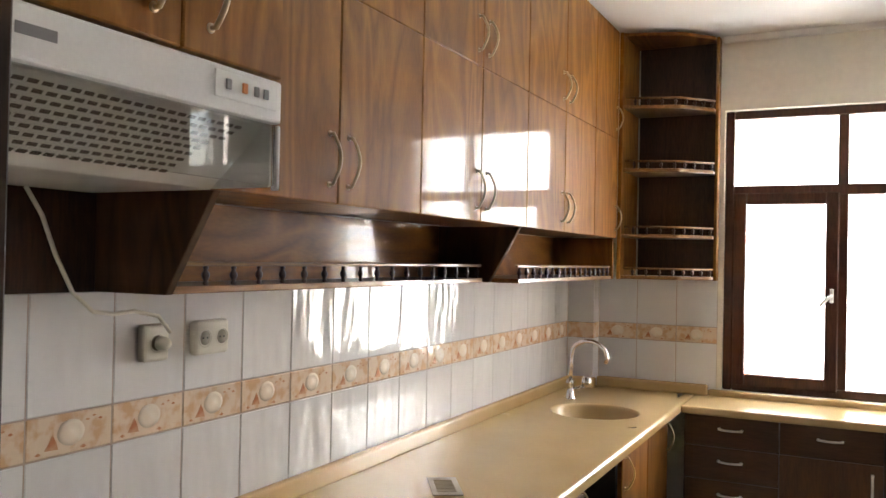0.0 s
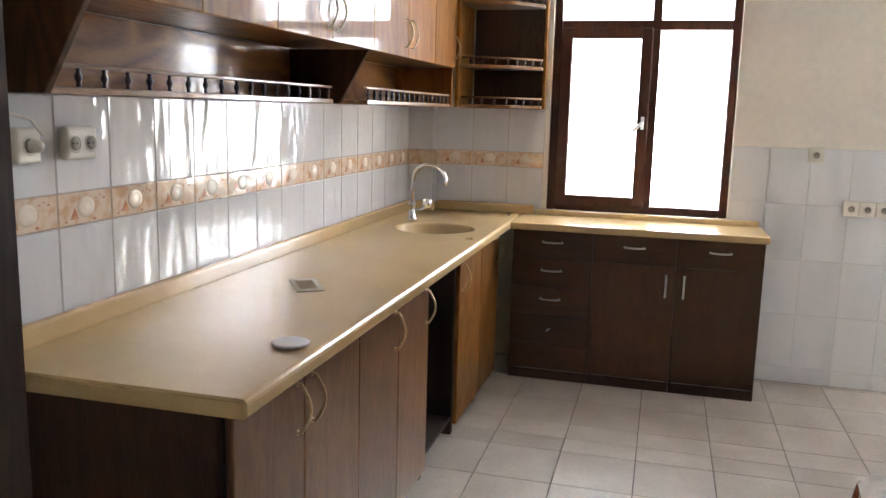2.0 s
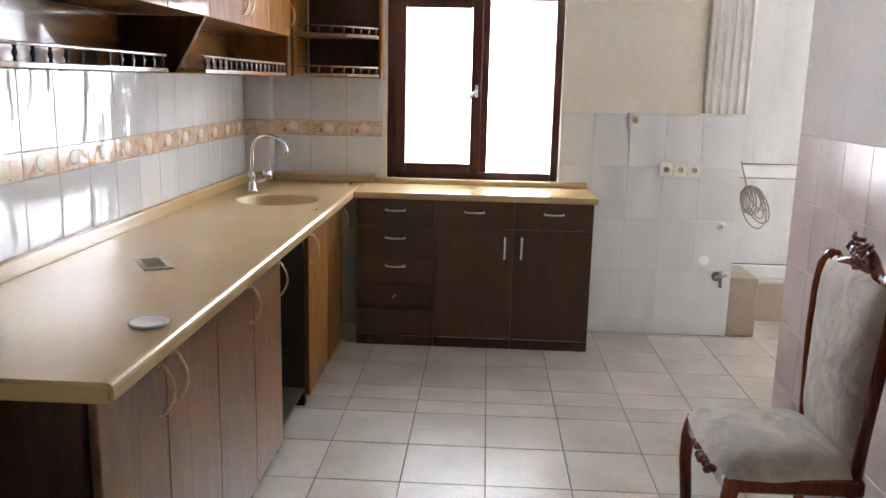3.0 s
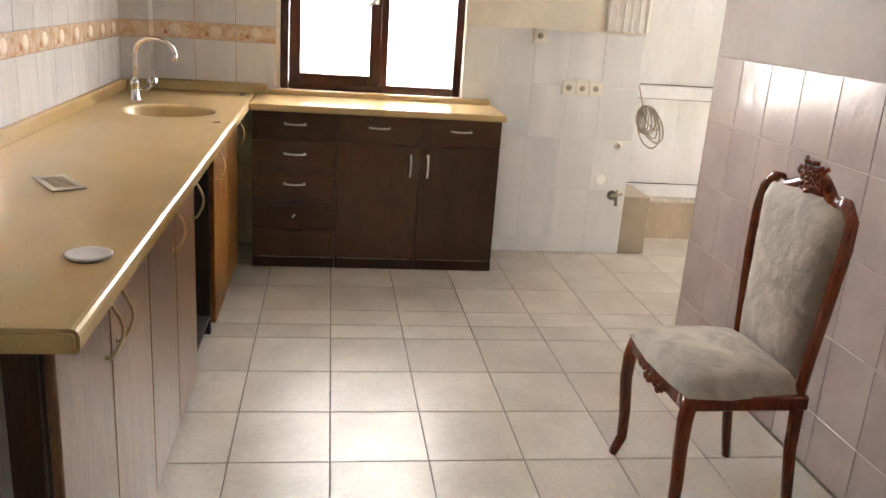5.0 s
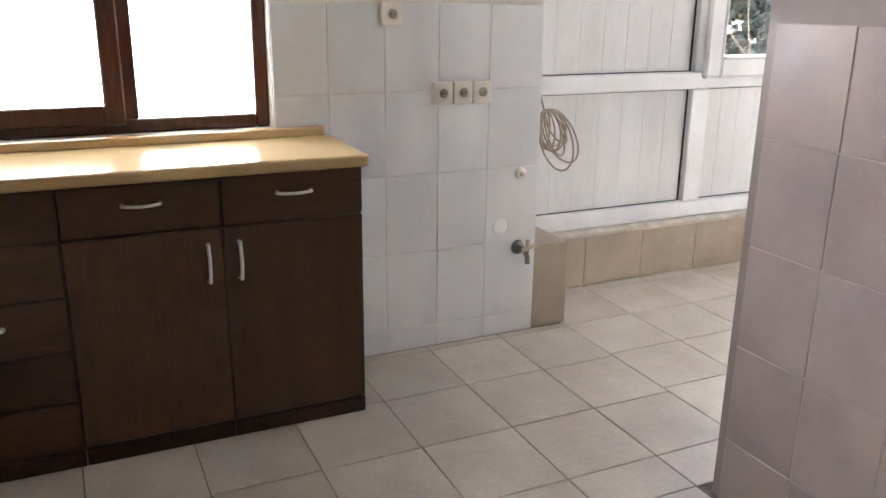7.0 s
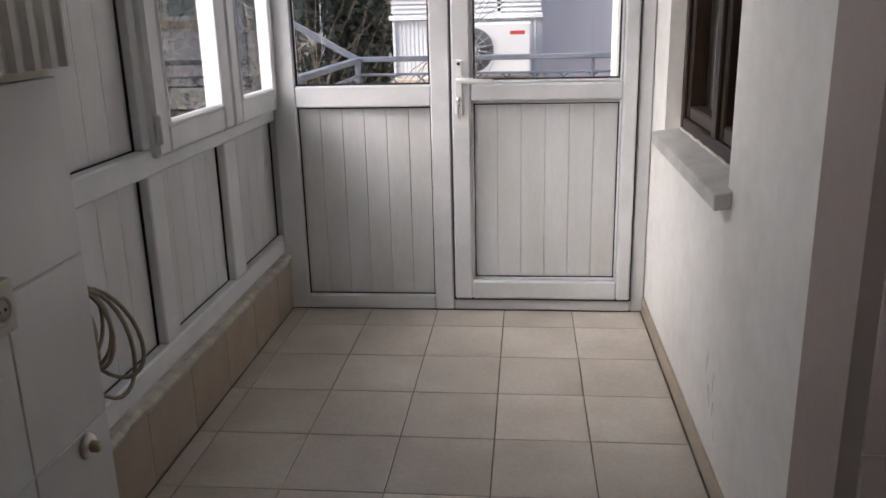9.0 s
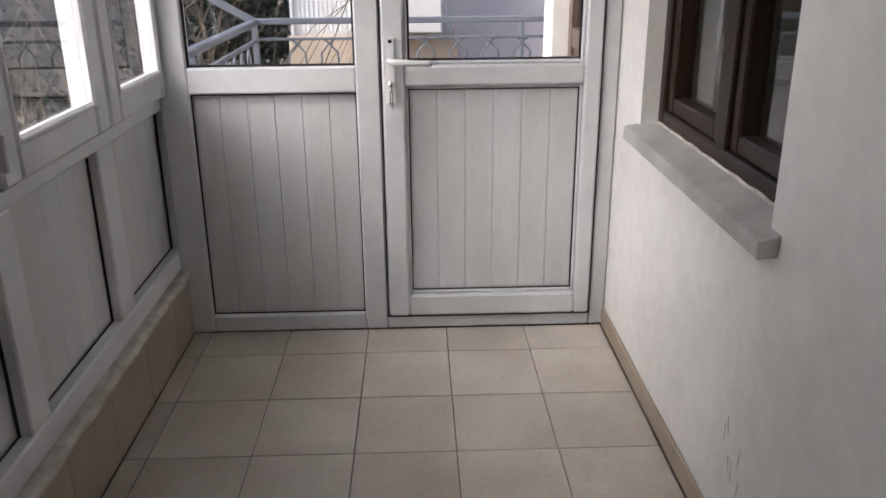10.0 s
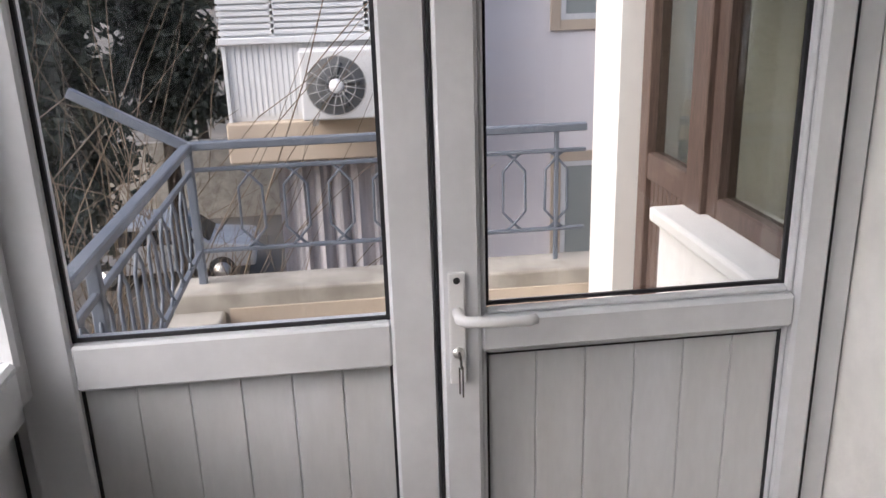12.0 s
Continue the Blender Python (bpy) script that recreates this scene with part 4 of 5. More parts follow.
GREYMARK = shader("grey_print", (0.22, 0.22, 0.22), 0.5)
SLOT = shader("filter_slot_brown", (0.07, 0.052, 0.04), 0.6)
AMBER = shader("amber_switch", (0.65, 0.22, 0.05), 0.3)
VISOR = pane_glass("visor_glass", (0.86, 0.88, 0.86))
extractor_hood()
pts = [(0.040, -3.466, 1.657), (0.040, -3.43, 1.605), (0.038, -3.397, 1.53), (0.034, -3.352, 1.455), (0.032, -3.30, 1.415), (0.032, -3.25, 1.407), (0.034, -3.196, 1.411), (0.044, -3.135, 1.398), (0.056, -3.110, 1.36)]
solid("hood_cable", tube(pts, 0.0045, 8), PLASTIC, "cream power cable of the extractor hood", "cable")


def socket_plate(name, at, axis, n, label, w=0.08, group=""):
    """A plate of n round outlets; axis 0 faces +x, axis 1 faces -y."""
    t = thing(name, at, label, "socket", group)
    x, y, z = at
    for k in range(n):
        o = (k - (n - 1) / 2) * w
        if axis == 0:
            f = box(x - 0.004, x + 0.024, y + o - w / 2, y + o + w / 2, z - 0.042, z + 0.042, 0.007, 2)
            c = (x + 0.022, y + o, z)
            ring = lathe([(0.0, 0.0), (0.021, 0.0), (0.023, 0.004), (0.019, 0.004), (0.018, -0.006), (0.0, -0.006)], c, 18, 0)
        else:
            f = box(x + o - w / 2 + 0.001, x + o + w / 2 - 0.001, y - 0.018, y + 0.004, z - 0.041, z + 0.041, 0.006, 2)
            c = (x + o, y - 0.0185, z)
            ring = lathe([(0.0, 0.0), (0.023, 0.0), (0.024, -0.003), (0.020, -0.003), (0.0185, 0.002), (0.0, 0.002)], c, 18, 1)
        if axis == 0 and n == 2:
            if k == 0:
                f.free()
                f = box(x - 0.004, x + 0.024, y - w, y + w, z - 0.042, z + 0.042, 0.011, 3)
                p = part("plate", f, PLASTIC, t)
            else:
                f.free()
        else:
            p = part("plate", f, PLASTIC, t)
        if axis == 0:
            part("rim", ring, PLASTIC, p)
            hb = lathe([(0.0, 0.0), (0.0175, 0.0), (0.0175, 0.0012), (0.0, 0.0012)], (c[0] + 0.001, c[1], c[2]), 16, 0)
            part("recess", hb, GREYP, p)
            q = box(c[0] + 0.002, c[0] + 0.0035, c[1] - 0.009, c[1] - 0.005, z - 0.002, z + 0.002)
            box(c[0] + 0.002, c[0] + 0.0035, c[1] + 0.005, c[1] + 0.009, z - 0.002, z + 0.002, bm=q)
        else:
            part("rim", ring, PLASTIC, p)
            hb = lathe([(0.0, 0.0), (0.0165, 0.0), (0.0165, -0.0012), (0.0, -0.0012)], (c[0], c[1] - 0.001, c[2]), 16, 1)
            part("recess", hb, GREYP, p)
            q = box(c[0] - 0.009, c[0] - 0.005, c[1] - 0.004, c[1] - 0.0025, z - 0.002, z + 0.002)
            box(c[0] + 0.005, c[0] + 0.009, c[1] - 0.004, c[1] - 0.0025, z - 0.002, z + 0.002, bm=q)
        part("holes", q, HOLE, p)
    return t


GREYP = shader("grey_socket_recess", (0.33, 0.30, 0.24), 0.5)
socket_plate("wall_socket", (-0.004, -3.113, 1.335), 0, 1, "ivory single wall socket with a plug in it", 0.075)
pl = lathe([(0.0, 0.0), (0.016, 0.0), (0.015, 0.016), (0.010, 0.026), (0.0, 0.027)], (0.028, -3.113, 1.335), 16, 0)
solid("plug", pl, PLASTIC, "cream round mains plug in the socket", "plug")
socket_plate("wall_socket", (0.006, -2.942, 1.336), 0, 2, "ivory surface-mounted double wall socket", 0.058)
socket_plate("wall_socket", (2.491, -0.002, 0.981), 1, 3, "ivory triple wall socket on white tiles", 0.079)
socket_plate("wall_socket", (2.218, -0.002, 1.255), 1, 1, "ivory single wall socket at the tile edge", 0.08)

# white wall fitting high on the mauve wall
t = thing("towel_hook", (2.66, -2.155, 1.55), "small white enamel wall fitting", "wall fitting")
part("base", box(2.676, 2.689, -2.170, -2.140, 1.52, 1.575, 0.004, 2), PLASTIC_W, t)
part("cup", lathe([(0.0, -0.045), (0.018, -0.045), (0.023, -0.03), (0.025, 0.035), (0.022, 0.045), (0.0, 0.045)], (2.652, -2.155, 1.552), 18), PLASTIC_W, t)

# ---- tap ----
t = thing("kitchen_tap", (0.170, -0.565, CT), "chrome kitchen tap with a swan-neck spout", "tap")
part("body", lathe([(0.026, 0.0), (0.028, 0.008), (0.020, 0.014), (0.019, 0.075), (0.022, 0.085), (0.016, 0.10), (0.0, 0.104)], (0.170, -0.565, CT), 18), CHROME, t)
sp = [(0.170, -0.565, 0.95), (0.175, -0.565, 1.05)]
for k in range(9):
    a = math.pi * (1 - k / 8 * 1.12)
    sp.append((0.175 + 0.095 + 0.095 * math.cos(a), -0.565 - 0.05 * k / 8, 1.08 + 0.075 * math.sin(a)))
part("spout", tube(sp, 0.0105, 10), CHROME, t, "curved chrome spout")
part("arm", tube([(0.170, -0.565, 0.905), (0.210, -0.550, 0.915), (0.237, -0.540, 0.93)], 0.012, 10), CHROME, t)
k = lathe([(0.0, -0.02), (0.022, -0.018), (0.026, 0.0), (0.022, 0.022), (0.012, 0.03), (0.0, 0.03)], (0.245, -0.538, 0.945), 12)
part("knob", k, CHROME, t, "faceted chrome tap knob")

# ---- things lying on the worktop ----
TRIVET_M = shader("dull_grey_metal", (0.47, 0.40, 0.29), 0.4, metal=0.2, second=(0.40, 0.34, 0.24), scale=30)
TRIVET_D = shader("grille_slats", (0.45, 0.365, 0.24), 0.5, metal=0.2)
t = thing("drain_grille", (0.340, -2.283, CT), "flat dull grey metal drain grille on the worktop", "grille", turn=-57)
part("frame", box(-0.095, 0.095, -0.045, 0.045, 0.0005, 0.004, 0.0015), TRIVET_M, t, local=True)
for k in range(9):
    part("slat", box(-0.062 + 0.0145 * k, -0.055 + 0.0145 * k, -0.028, 0.028, 0.0042, 0.0056), TRIVET_D, t, local=True)
solid("saucer_lid", lathe([(0.0, 0.0), (0.040, 0.0), (0.046, 0.004), (0.047, 0.008), (0.043, 0.010), (0.036, 0.007), (0.0, 0.006)], (0.59, -2.925, CT + 0.0005), 28), PLASTIC_W, "white plastic jar lid on the worktop edge", "lid")

FILLER = shader("white_filler", (0.82, 0.82, 0.80), 0.8, bump=0.002, bump_scale=60)
# ---- water valve and stub on the white tiles ----
t = thing("water_valve", (2.752, -0.03, 0.363), "old steel water valve on the tiled wall", "valve")
part("flange", lathe([(0.0, 0.0), (0.030, 0.0), (0.026, -0.010), (0.014, -0.014), (0.0, -0.014)], (2.752, -0.003, 0.363), 18, 1), TARNISH, t)
part("stem", tube([(2.752, -0.010, 0.363), (2.752, -0.075, 0.363)], 0.012, 10), TARNISH, t)
part("spout", tube([(2.752, -0.060, 0.362), (2.755, -0.075, 0.345), (2.756, -0.078, 0.315)], 0.010, 10), TARNISH, t)
hd = tube([(2.718, -0.086, 0.376), (2.752, -0.080, 0.378), (2.788, -0.088, 0.392)], 0.009, 8)
tube([(2.752, -0.082, 0.412), (2.752, -0.080, 0.372)], 0.008, 8, bm=hd)
part("lever", hd, TRIVET_M, t)
t = thing("pipe_stub", (2.752, -0.01, 0.662), "capped steel pipe stub on the tiled wall", "pipe")
part("flange", lathe([(0.0, 0.0), (0.024, 0.0), (0.021, -0.008), (0.012, -0.010), (0.0, -0.010)], (2.752, -0.003, 0.662), 18, 1), STEEL, t)
part("cap", lathe([(0.0, 0.0), (0.011, 0.0), (0.011, -0.014), (0.0, -0.016)], (2.752, -0.012, 0.662), 8, 1), TRIVET_M, t)
solid("filler_patch", lathe([(0.0, 0.0), (0.034, 0.0), (0.026, -0.002), (0.0, -0.0025)], (2.668, -0.0025, 0.455), 9, 1), FILLER, "white filler patch on the tiles", "patch")

# ---- coil of cable hanging at the wall end ----
rng = random.Random(4)
CABLE = shader("dirty_cream_cable", (0.38, 0.32, 0.25), 0.45, second=(0.27, 0.22, 0.165), scale=30)
coil = thing("cable_coil", (2.96, 0.08, 0.75), "coiled dirty cream cable hanging from the wall end", "cable")
for k in range(9):
    w, h = rng.uniform(0.028, 0.072), rng.uniform(0.07, 0.135)
    lean, swing = rng.uniform(-0.2, 0.85), rng.uniform(-1.1, 0.7)
    pts = []
    for j in range(24):
        a = 2 * math.pi * j / 24
        u, v = w * math.sin(a), -h + h * math.cos(a)
        u, v = u * math.cos(lean) - v * math.sin(lean), u * math.sin(lean) + v * math.cos(lean)
        pts.append((2.905 + u * math.cos(swing), 0.090 - 0.003 * k + u * math.sin(swing) * 0.6, 0.885 + v))
    part("loop", tube(pts, 0.0044, 6, closed=True), CABLE, coil)
part("tail", tube([(2.86, 0.10, 1.04), (2.885, 0.10, 0.96), (2.905, 0.09, 0.885), (2.93, 0.085, 0.80)], 0.0045, 6), CABLE, coil)
tbm = tube([(2.833, 0.10, 1.042), (2.866, 0.10, 1.042)], 0.004, 6)
solid("nail", tbm, STEEL, "steel nail in the wall end", "nail")

# ---- outside: open balcony, rail, neighbours, trees ----
GROUND = shader("yard_ground", (0.20, 0.18, 0.155), 0.9, second=(0.12, 0.11, 0.095), scale=0.6, fine=0.15, fine_scale=8)
CONCRETE = shader("worn_concrete", (0.50, 0.47, 0.41), 0.85, second=(0.30, 0.275, 0.235), scale=5, fine=0.08, fine_scale=40, bump=0.004, bump_scale=25, detail=8)
PEACH = shader("peach_render", (0.60, 0.51, 0.40), 0.85, second=(0.52, 0.43, 0.335), scale=3, fine=0.05, bump=0.002)
LILAC = shader("pale_lilac_render", (0.87, 0.83, 0.835), 0.85, second=(0.83, 0.79, 0.795), scale=0.8, fine=0.03, fine_scale=30, bump=0.002)
CORR = shader("white_sheet_metal", (0.80, 0.81, 0.81), 0.45, second=(0.70, 0.71, 0.72), scale=1.5, stretch=(1, 1, 0.3))
CURTAIN = shader("grey_curtain", (0.62, 0.60, 0.61), 0.9, second=(0.46, 0.44, 0.45), scale=4, stretch=(1, 4, 0.3))
BARK = shader("dark_bark", (0.07, 0.055, 0.04), 0.9, second=(0.04, 0.03, 0.022), scale=12, bump=0.01, bump_scale=20)
TWIG = shader("bare_twig", (0.22, 0.17, 0.12), 0.85, second=(0.15, 0.115, 0.08), scale=10)
NEEDLE = shader("conifer_needles", (0.016, 0.027, 0.020), 0.8, second=(0.034, 0.048, 0.033), scale=3)
CARP = shader("white_car_paint", (0.55, 0.56, 0.58), 0.25, coat=0.5, second=(0.48, 0.49, 0.51), scale=2)
TYRE = shader("tyre_rubber", (0.02, 0.02, 0.02), 0.8)
SMOKE = shader("dark_car_glass", (0.02, 0.022, 0.025), 0.05)
NETG = shader("curtained_pane", (0.30, 0.33, 0.32), 0.12)
FANG = shader("fan_well_grey", (0.15, 0.155, 0.155), 0.6)
RIMG = shader("grey_grille", (0.40, 0.40, 0.39), 0.5)
DGLASS = pane_glass("dusty_glass", (0.62, 0.66, 0.62))
solid("ground", box(-220, 260, -220, 220, GZ - 0.2, GZ), GROUND, "bare earth and asphalt yard", "ground", ST)
solid("wall_below", box(-0.16, 7.30, -7.2, 0.60, GZ, -0.121), PEACH, "peach rendered storey below the flat", "wall", ST)
GLOW = bpy.data.materials.new("hazy_bright_sky")
GLOW.use_nodes = True
GLOW.node_tree.nodes["Principled BSDF"].inputs["Base Color"].default_value = (0.8, 0.8, 0.8, 1)
GLOW.node_tree.nodes["Principled BSDF"].inputs["Emission Color"].default_value = (0.93, 0.97, 1.0, 1)
GLOW.node_tree.nodes["Principled BSDF"].inputs["Emission Strength"].default_value = GLOW_POWER
solid("backdrop", box(-2.6, 2.80, 0.74, 0.76, -1.2, 4.4), GLOW, "plain bright hazy sky outside the kitchen window", "backdrop", ST)

solid("balcony_floor", box(5.31, 7.30, -1.62, 0.52, -0.12, -0.006), CONCRETE, "grey concrete floor of the open balcony", "floor", ST)
bm = box(7.13, 7.36, -1.60, 0.52, -0.10, 0.44, 0.012, 2)
solid("parapet_end", bm, CONCRETE, "low worn concrete parapet with flaking paint", "parapet", ST)
solid("parapet_face", box(7.115, 7.128, -1.58, 0.28, 0.0, 0.365), PEACH, "peach rendered inner face of the parapet", "parapet", ST)
solid("parapet_side", box(5.34, 7.128, 0.30, 0.52, -0.10, 0.36, 0.012, 2), CONCRETE, "low worn concrete side parapet", "parapet", ST)
bm = box(5.34, 6.26, -1.62, -1.30, 0.0, 0.905)
solid("wall_outer", bm, PLASTER_W, "white painted wall below a window ledge", "wall", ST)
solid("window_ledge", box(5.34, 6.28, -1.62, -1.265, 0.907, 0.957, 0.012, 2), PLASTER_W, "white painted window ledge", "window sill", ST)
bm = box(6.722, 7.04, -1.62, -1.30, 0.0, H)
box(5.34, 6.722, -1.62, -1.34, 2.15, H, bm=bm)
solid("wall_outer_end", bm, PLASTER_W, "white painted wall end beside the brown door", "wall", ST)
bm = box(5.34, 6.8, -3.2, -3.1, 0, H)
box(6.8, 6.9, -3.1, -1.63, 0, H, bm=bm)
box(5.41, 6.8, -3.1, -1.63, H, H + 0.1, bm=bm)
box(5.41, 6.8, -3.1, -1.63, -0.1, 0.0, bm=bm)
solid("wall_next_room", bm, PLASTER, "plain walls of the next unlit room", "wall", ST)

DOORB = wood("faded_brown_door", (0.13, 0.090, 0.072), (0.080, 0.055, 0.044), 2, 0.45, 0.2, 6.0, 0.4)
w3 = thing("window_3", (5.75, -1.44, 0.957), "brown framed window with dusty glass above the ledge", "window", kind=ST)
part("window_frame", leaf_frame(5.36, 6.14, 0.958, 2.14, -1.47, -1.40, 0.07), DOORB, w3)
p = part("pane", box(5.43, 6.07, -1.44, -1.436, 1.03, 2.07), DGLASS, w3)
p.visible_shadow = False
d2 = thing("door_2", (6.47, -1.40, 0.0), "closed brown wooden balcony door with a glazed upper half", "door", kind=ST)
bm = box(6.142, 6.26, -1.46, -1.38, 0.0, 2.14, 0.004)
box(6.64, 6.72, -1.46, -1.385, 0.0, 2.14, 0.004, bm=bm)
box(6.262, 6.638, -1.455, -1.39, 0.96, 1.06, 0.004, bm=bm)
box(6.262, 6.638, -1.455, -1.39, 2.04, 2.14, 0.004, bm=bm)
part("leaf", bm, DOORB, d2)
bm = bmesh.new()
for k in range(9):
    box(6.262 + 0.0417 * k, 6.262 + 0.0417 * (k + 1) - 0.004, -1.45, -1.405, 0.05, 0.959, 0.003, bm=bm)
part("boards", bm, DOORB, d2, "vertical tongued boards")
p = part("pane", box(6.262, 6.638, -1.425, -1.421, 1.061, 2.039), DGLASS, d2)
p.visible_shadow = False


def ornament():
    """Two mirrored bars that cross above and below an elongated opening; local z from the floor, width along y."""
    bm = bmesh.new()
    for s in (-1, 1):
        tube([(0, -0.035 * s, 0.952), (0, 0.0, 0.925), (0, 0.050 * s, 0.868), (0, 0.052 * s, 0.68), (0, 0.0, 0.622), (0, -0.035 * s, 0.592)], 0.0065, 6, bm=bm)
    return bm


rail = thing("balcony_railing", (7.27, -0.4, 0.44), "blue-grey painted iron railing with crossed ornament bars", "railing")
RXX = 7.27
part("handrail", box(RXX - 0.022, RXX + 0.022, -1.34, 0.425, 1.040, 1.075, 0.005), RAILP, rail)
part("upper_bar", box(RXX - 0.011, RXX + 0.011, -1.34, 0.40, 0.945, 0.962, 0.003), RAILP, rail)
part("lower_bar", box(RXX - 0.011, RXX + 0.011, -1.34, 0.40, 0.580, 0.597, 0.003), RAILP, rail)
part("post", box(RXX - 0.018, RXX + 0.018, 0.385, 0.42, 0.36, 1.04, 0.004), RAILP, rail)
part("post", box(RXX - 0.010, RXX + 0.010, -1.215, -1.195, 0.43, 1.04, 0.003), RAILP, rail)
om = mesh_of("ornament", ornament(), RAILP)
for k in range(8):
    ob = new("ornament", om)
    ob.parent = rail
    ob.location = (0, -1.205 + 0.1945 * k + 0.4, -0.44)
side = thing("balcony_railing", (6.3, 0.40, 0.36), "blue-grey painted iron side railing", "railing")
part("handrail", box(5.36, RXX - 0.024, 0.380, 0.424, 1.036, 1.071, 0.005), RAILP, side)
part("upper_bar", box(5.36, RXX - 0.02, 0.391, 0.411, 0.935, 0.957, 0.003), RAILP, side)
part("lower_bar", box(5.36, RXX - 0.02, 0.391, 0.411, 0.575, 0.597, 0.003), RAILP, side)
part("post", box(5.80, 5.835, 0.385, 0.42, 0.355, 1.036, 0.004), RAILP, side)
for k in range(9):
    ob = new("ornament", om)
    ob.parent = side
    ob.location = (5.46 + 0.195 * k - 6.3, 0, -0.36)
    ob.rotation_euler = (0, 0, radians(90))
arm = prism([(-0.02, -0.022), (0.02, -0.022), (0.02, 0.022), (-0.02, 0.022)], 0, 0.0, 0.51, 0.003)
bmesh.ops.transform(arm, matrix=look((RXX, 0.40, 1.055), (RXX - 0.01, 0.84, 1.305)) @ pose(0, 0, 0, 0, 90, 0), verts=list(arm.verts))
part("line_arm", arm, RAILP, rail, "iron arm for a clothesline")
for a, b in (((7.2, 0.84, 1.29), (5.6, 0.86, 1.22)), ((7.2, 0.70, 1.20), (5.6, 0.74, 1.05))):
    solid("clothesline", tube([a, ((a[0] + b[0]) / 2, (a[1] + b[1]) / 2, (a[2] + b[2]) / 2 - 0.05), b], 0.003, 5), TWIG, "thin slack clothesline wire", "wire")

# neighbouring house
FX = 11.0
house = thing("neighbour_house", (FX + 3, -2.5, GZ), "pale lilac rendered neighbouring house with a sheet-metal balcony", "house")
part("wall", box(FX, FX + 8, -9.0, 0.12, GZ, 7.5), LILAC, house)
part("roof", box(FX - 0.3, FX + 8.3, -9.3, 0.42, 7.5, 7.75), CONCRETE, house)
for y0, y1, z0, z1 in ((-2.62, -2.20, 1.32, 2.5), (-2.62, -2.22, -1.0, 0.06), (-5.2, -4.0, 1.3, 2.6), (-5.2, -4.0, -1.6, -0.2)):
    wf = part("window", yframe(y0 - 0.09, y1 + 0.09, z0 - 0.09, z1 + 0.09, FX - 0.03, FX - 0.001, 0.09, 0.004), PEACH, house, "window with a beige surround")
    part("frame", yframe(y0, y1, z0, z1, FX - 0.022, FX - 0.002, 0.05, 0.003), PVC, wf)
    part("pane", box(FX - 0.012, FX - 0.004, y0 + 0.05, y1 - 0.05, z0 + 0.05, z1 - 0.05), NETG, wf)
slabp = part("balcony_slab", box(FX - 0.95, FX - 0.001, -0.95, 0.62, 0.39, 0.70, 0.015, 2), PEACH, house)
bal = part("balcony", box(FX - 0.86, FX - 0.002, -0.88, 0.57, 0.702, 0.74), CORR, house, "enclosed white sheet-metal balcony")
pts = []
n = 34
for k in range(n):
    y = -0.88 + 1.45 * k / n
    pts += [(FX - 0.87, y), (FX - 0.87, y + 0.020), (FX - 0.878, y + 0.028), (FX - 0.878, y + 0.040)]
pts += [(FX - 0.85, 0.57), (FX - 0.85, -0.88)]
part("corrugated_panel", prism(pts, 2, 0.74, 1.27), CORR, bal, "white corrugated sheet panel")
bm = bmesh.new()
for k in range(34):
    box(FX - 0.90, FX - 0.86, -0.90, 0.61, 1.345 + 0.045 * k, 1.375 + 0.045 * k, bm=bm)
box(FX - 0.87, FX - 0.85, -0.88, 0.59, 1.30, 2.9, bm=bm)
part("roller_shutter", bm, CORR, bal, "white slatted shutter")
bm = box(FX - 0.93, FX - 0.86, -0.92, 0.63, 1.275, 1.325, 0.006)
box(FX - 0.90, FX - 0.86, 0.57, 0.60, 0.70, 1.30, 0.004, bm=bm)
box(FX - 0.90, FX - 0.86, -0.50, -0.46, 1.325, 2.9, 0.004, bm=bm)
box(FX - 0.90, FX - 0.86, 0.20, 0.23, 1.325, 2.9, 0.004, bm=bm)
box(FX - 0.86, FX - 0.002, 0.572, 0.60, 0.70, 2.9, bm=bm)
box(FX - 0.86, FX - 0.002, -0.91, -0.88, 0.70, 2.9, bm=bm)
part("shutter_frame", bm, CORR, bal)
part("balcony_roof", box(FX - 0.98, FX - 0.002, -0.98, 0.70, 2.9, 3.0), CORR, bal)
# curtained bay under the slab
pts = []
for k in range(40):
    y = -0.80 + 1.1 * k / 39
    pts.append((FX - 0.55 + 0.045 * math.sin(k * 1.1) + 0.02 * math.sin(k * 2.7), y))
pts += [(FX - 0.38, 0.30), (FX - 0.38, -0.80)]
part("curtain", prism(pts, 2, -1.7, 0.388), CURTAIN, house, "faded grey curtain under the balcony")

ac = thing("air_conditioner", (FX - 1.10, -0.36, 0.70), "white outdoor air conditioner unit with round fan grille", "air conditioner")
AX = FX - 1.25
part("case", box(AX, AX + 0.28, -0.80, 0.03, 0.742, 1.242, 0.02, 3), PLASTIC_W, ac)
fy, fz = -0.227, 0.988
part("fan_opening", lathe([(0.0, -0.003), (0.205, -0.003), (0.21, 0.0), (0.0, 0.0)], (AX - 0.0005, fy, fz), 32, 0), FANG, ac, "dark round fan opening")
for k in range(5):
    a = 2 * math.pi * k / 5
    bl = tube([(AX - 0.008, fy + 0.05 * math.cos(a), fz + 0.05 * math.sin(a)), (AX - 0.008, fy + 0.17 * math.cos(a + 0.5), fz + 0.17 * math.sin(a + 0.5))], 0.020, 5)
    part("fan_blade", bl, FANG, ac)
gr = bmesh.new()
for r in (0.213, 0.14, 0.075):
    tube([(AX - 0.022, fy + r * math.cos(2 * math.pi * k / 28), fz + r * math.sin(2 * math.pi * k / 28)) for k in range(28)], 0.004, 5, bm=gr, closed=True)
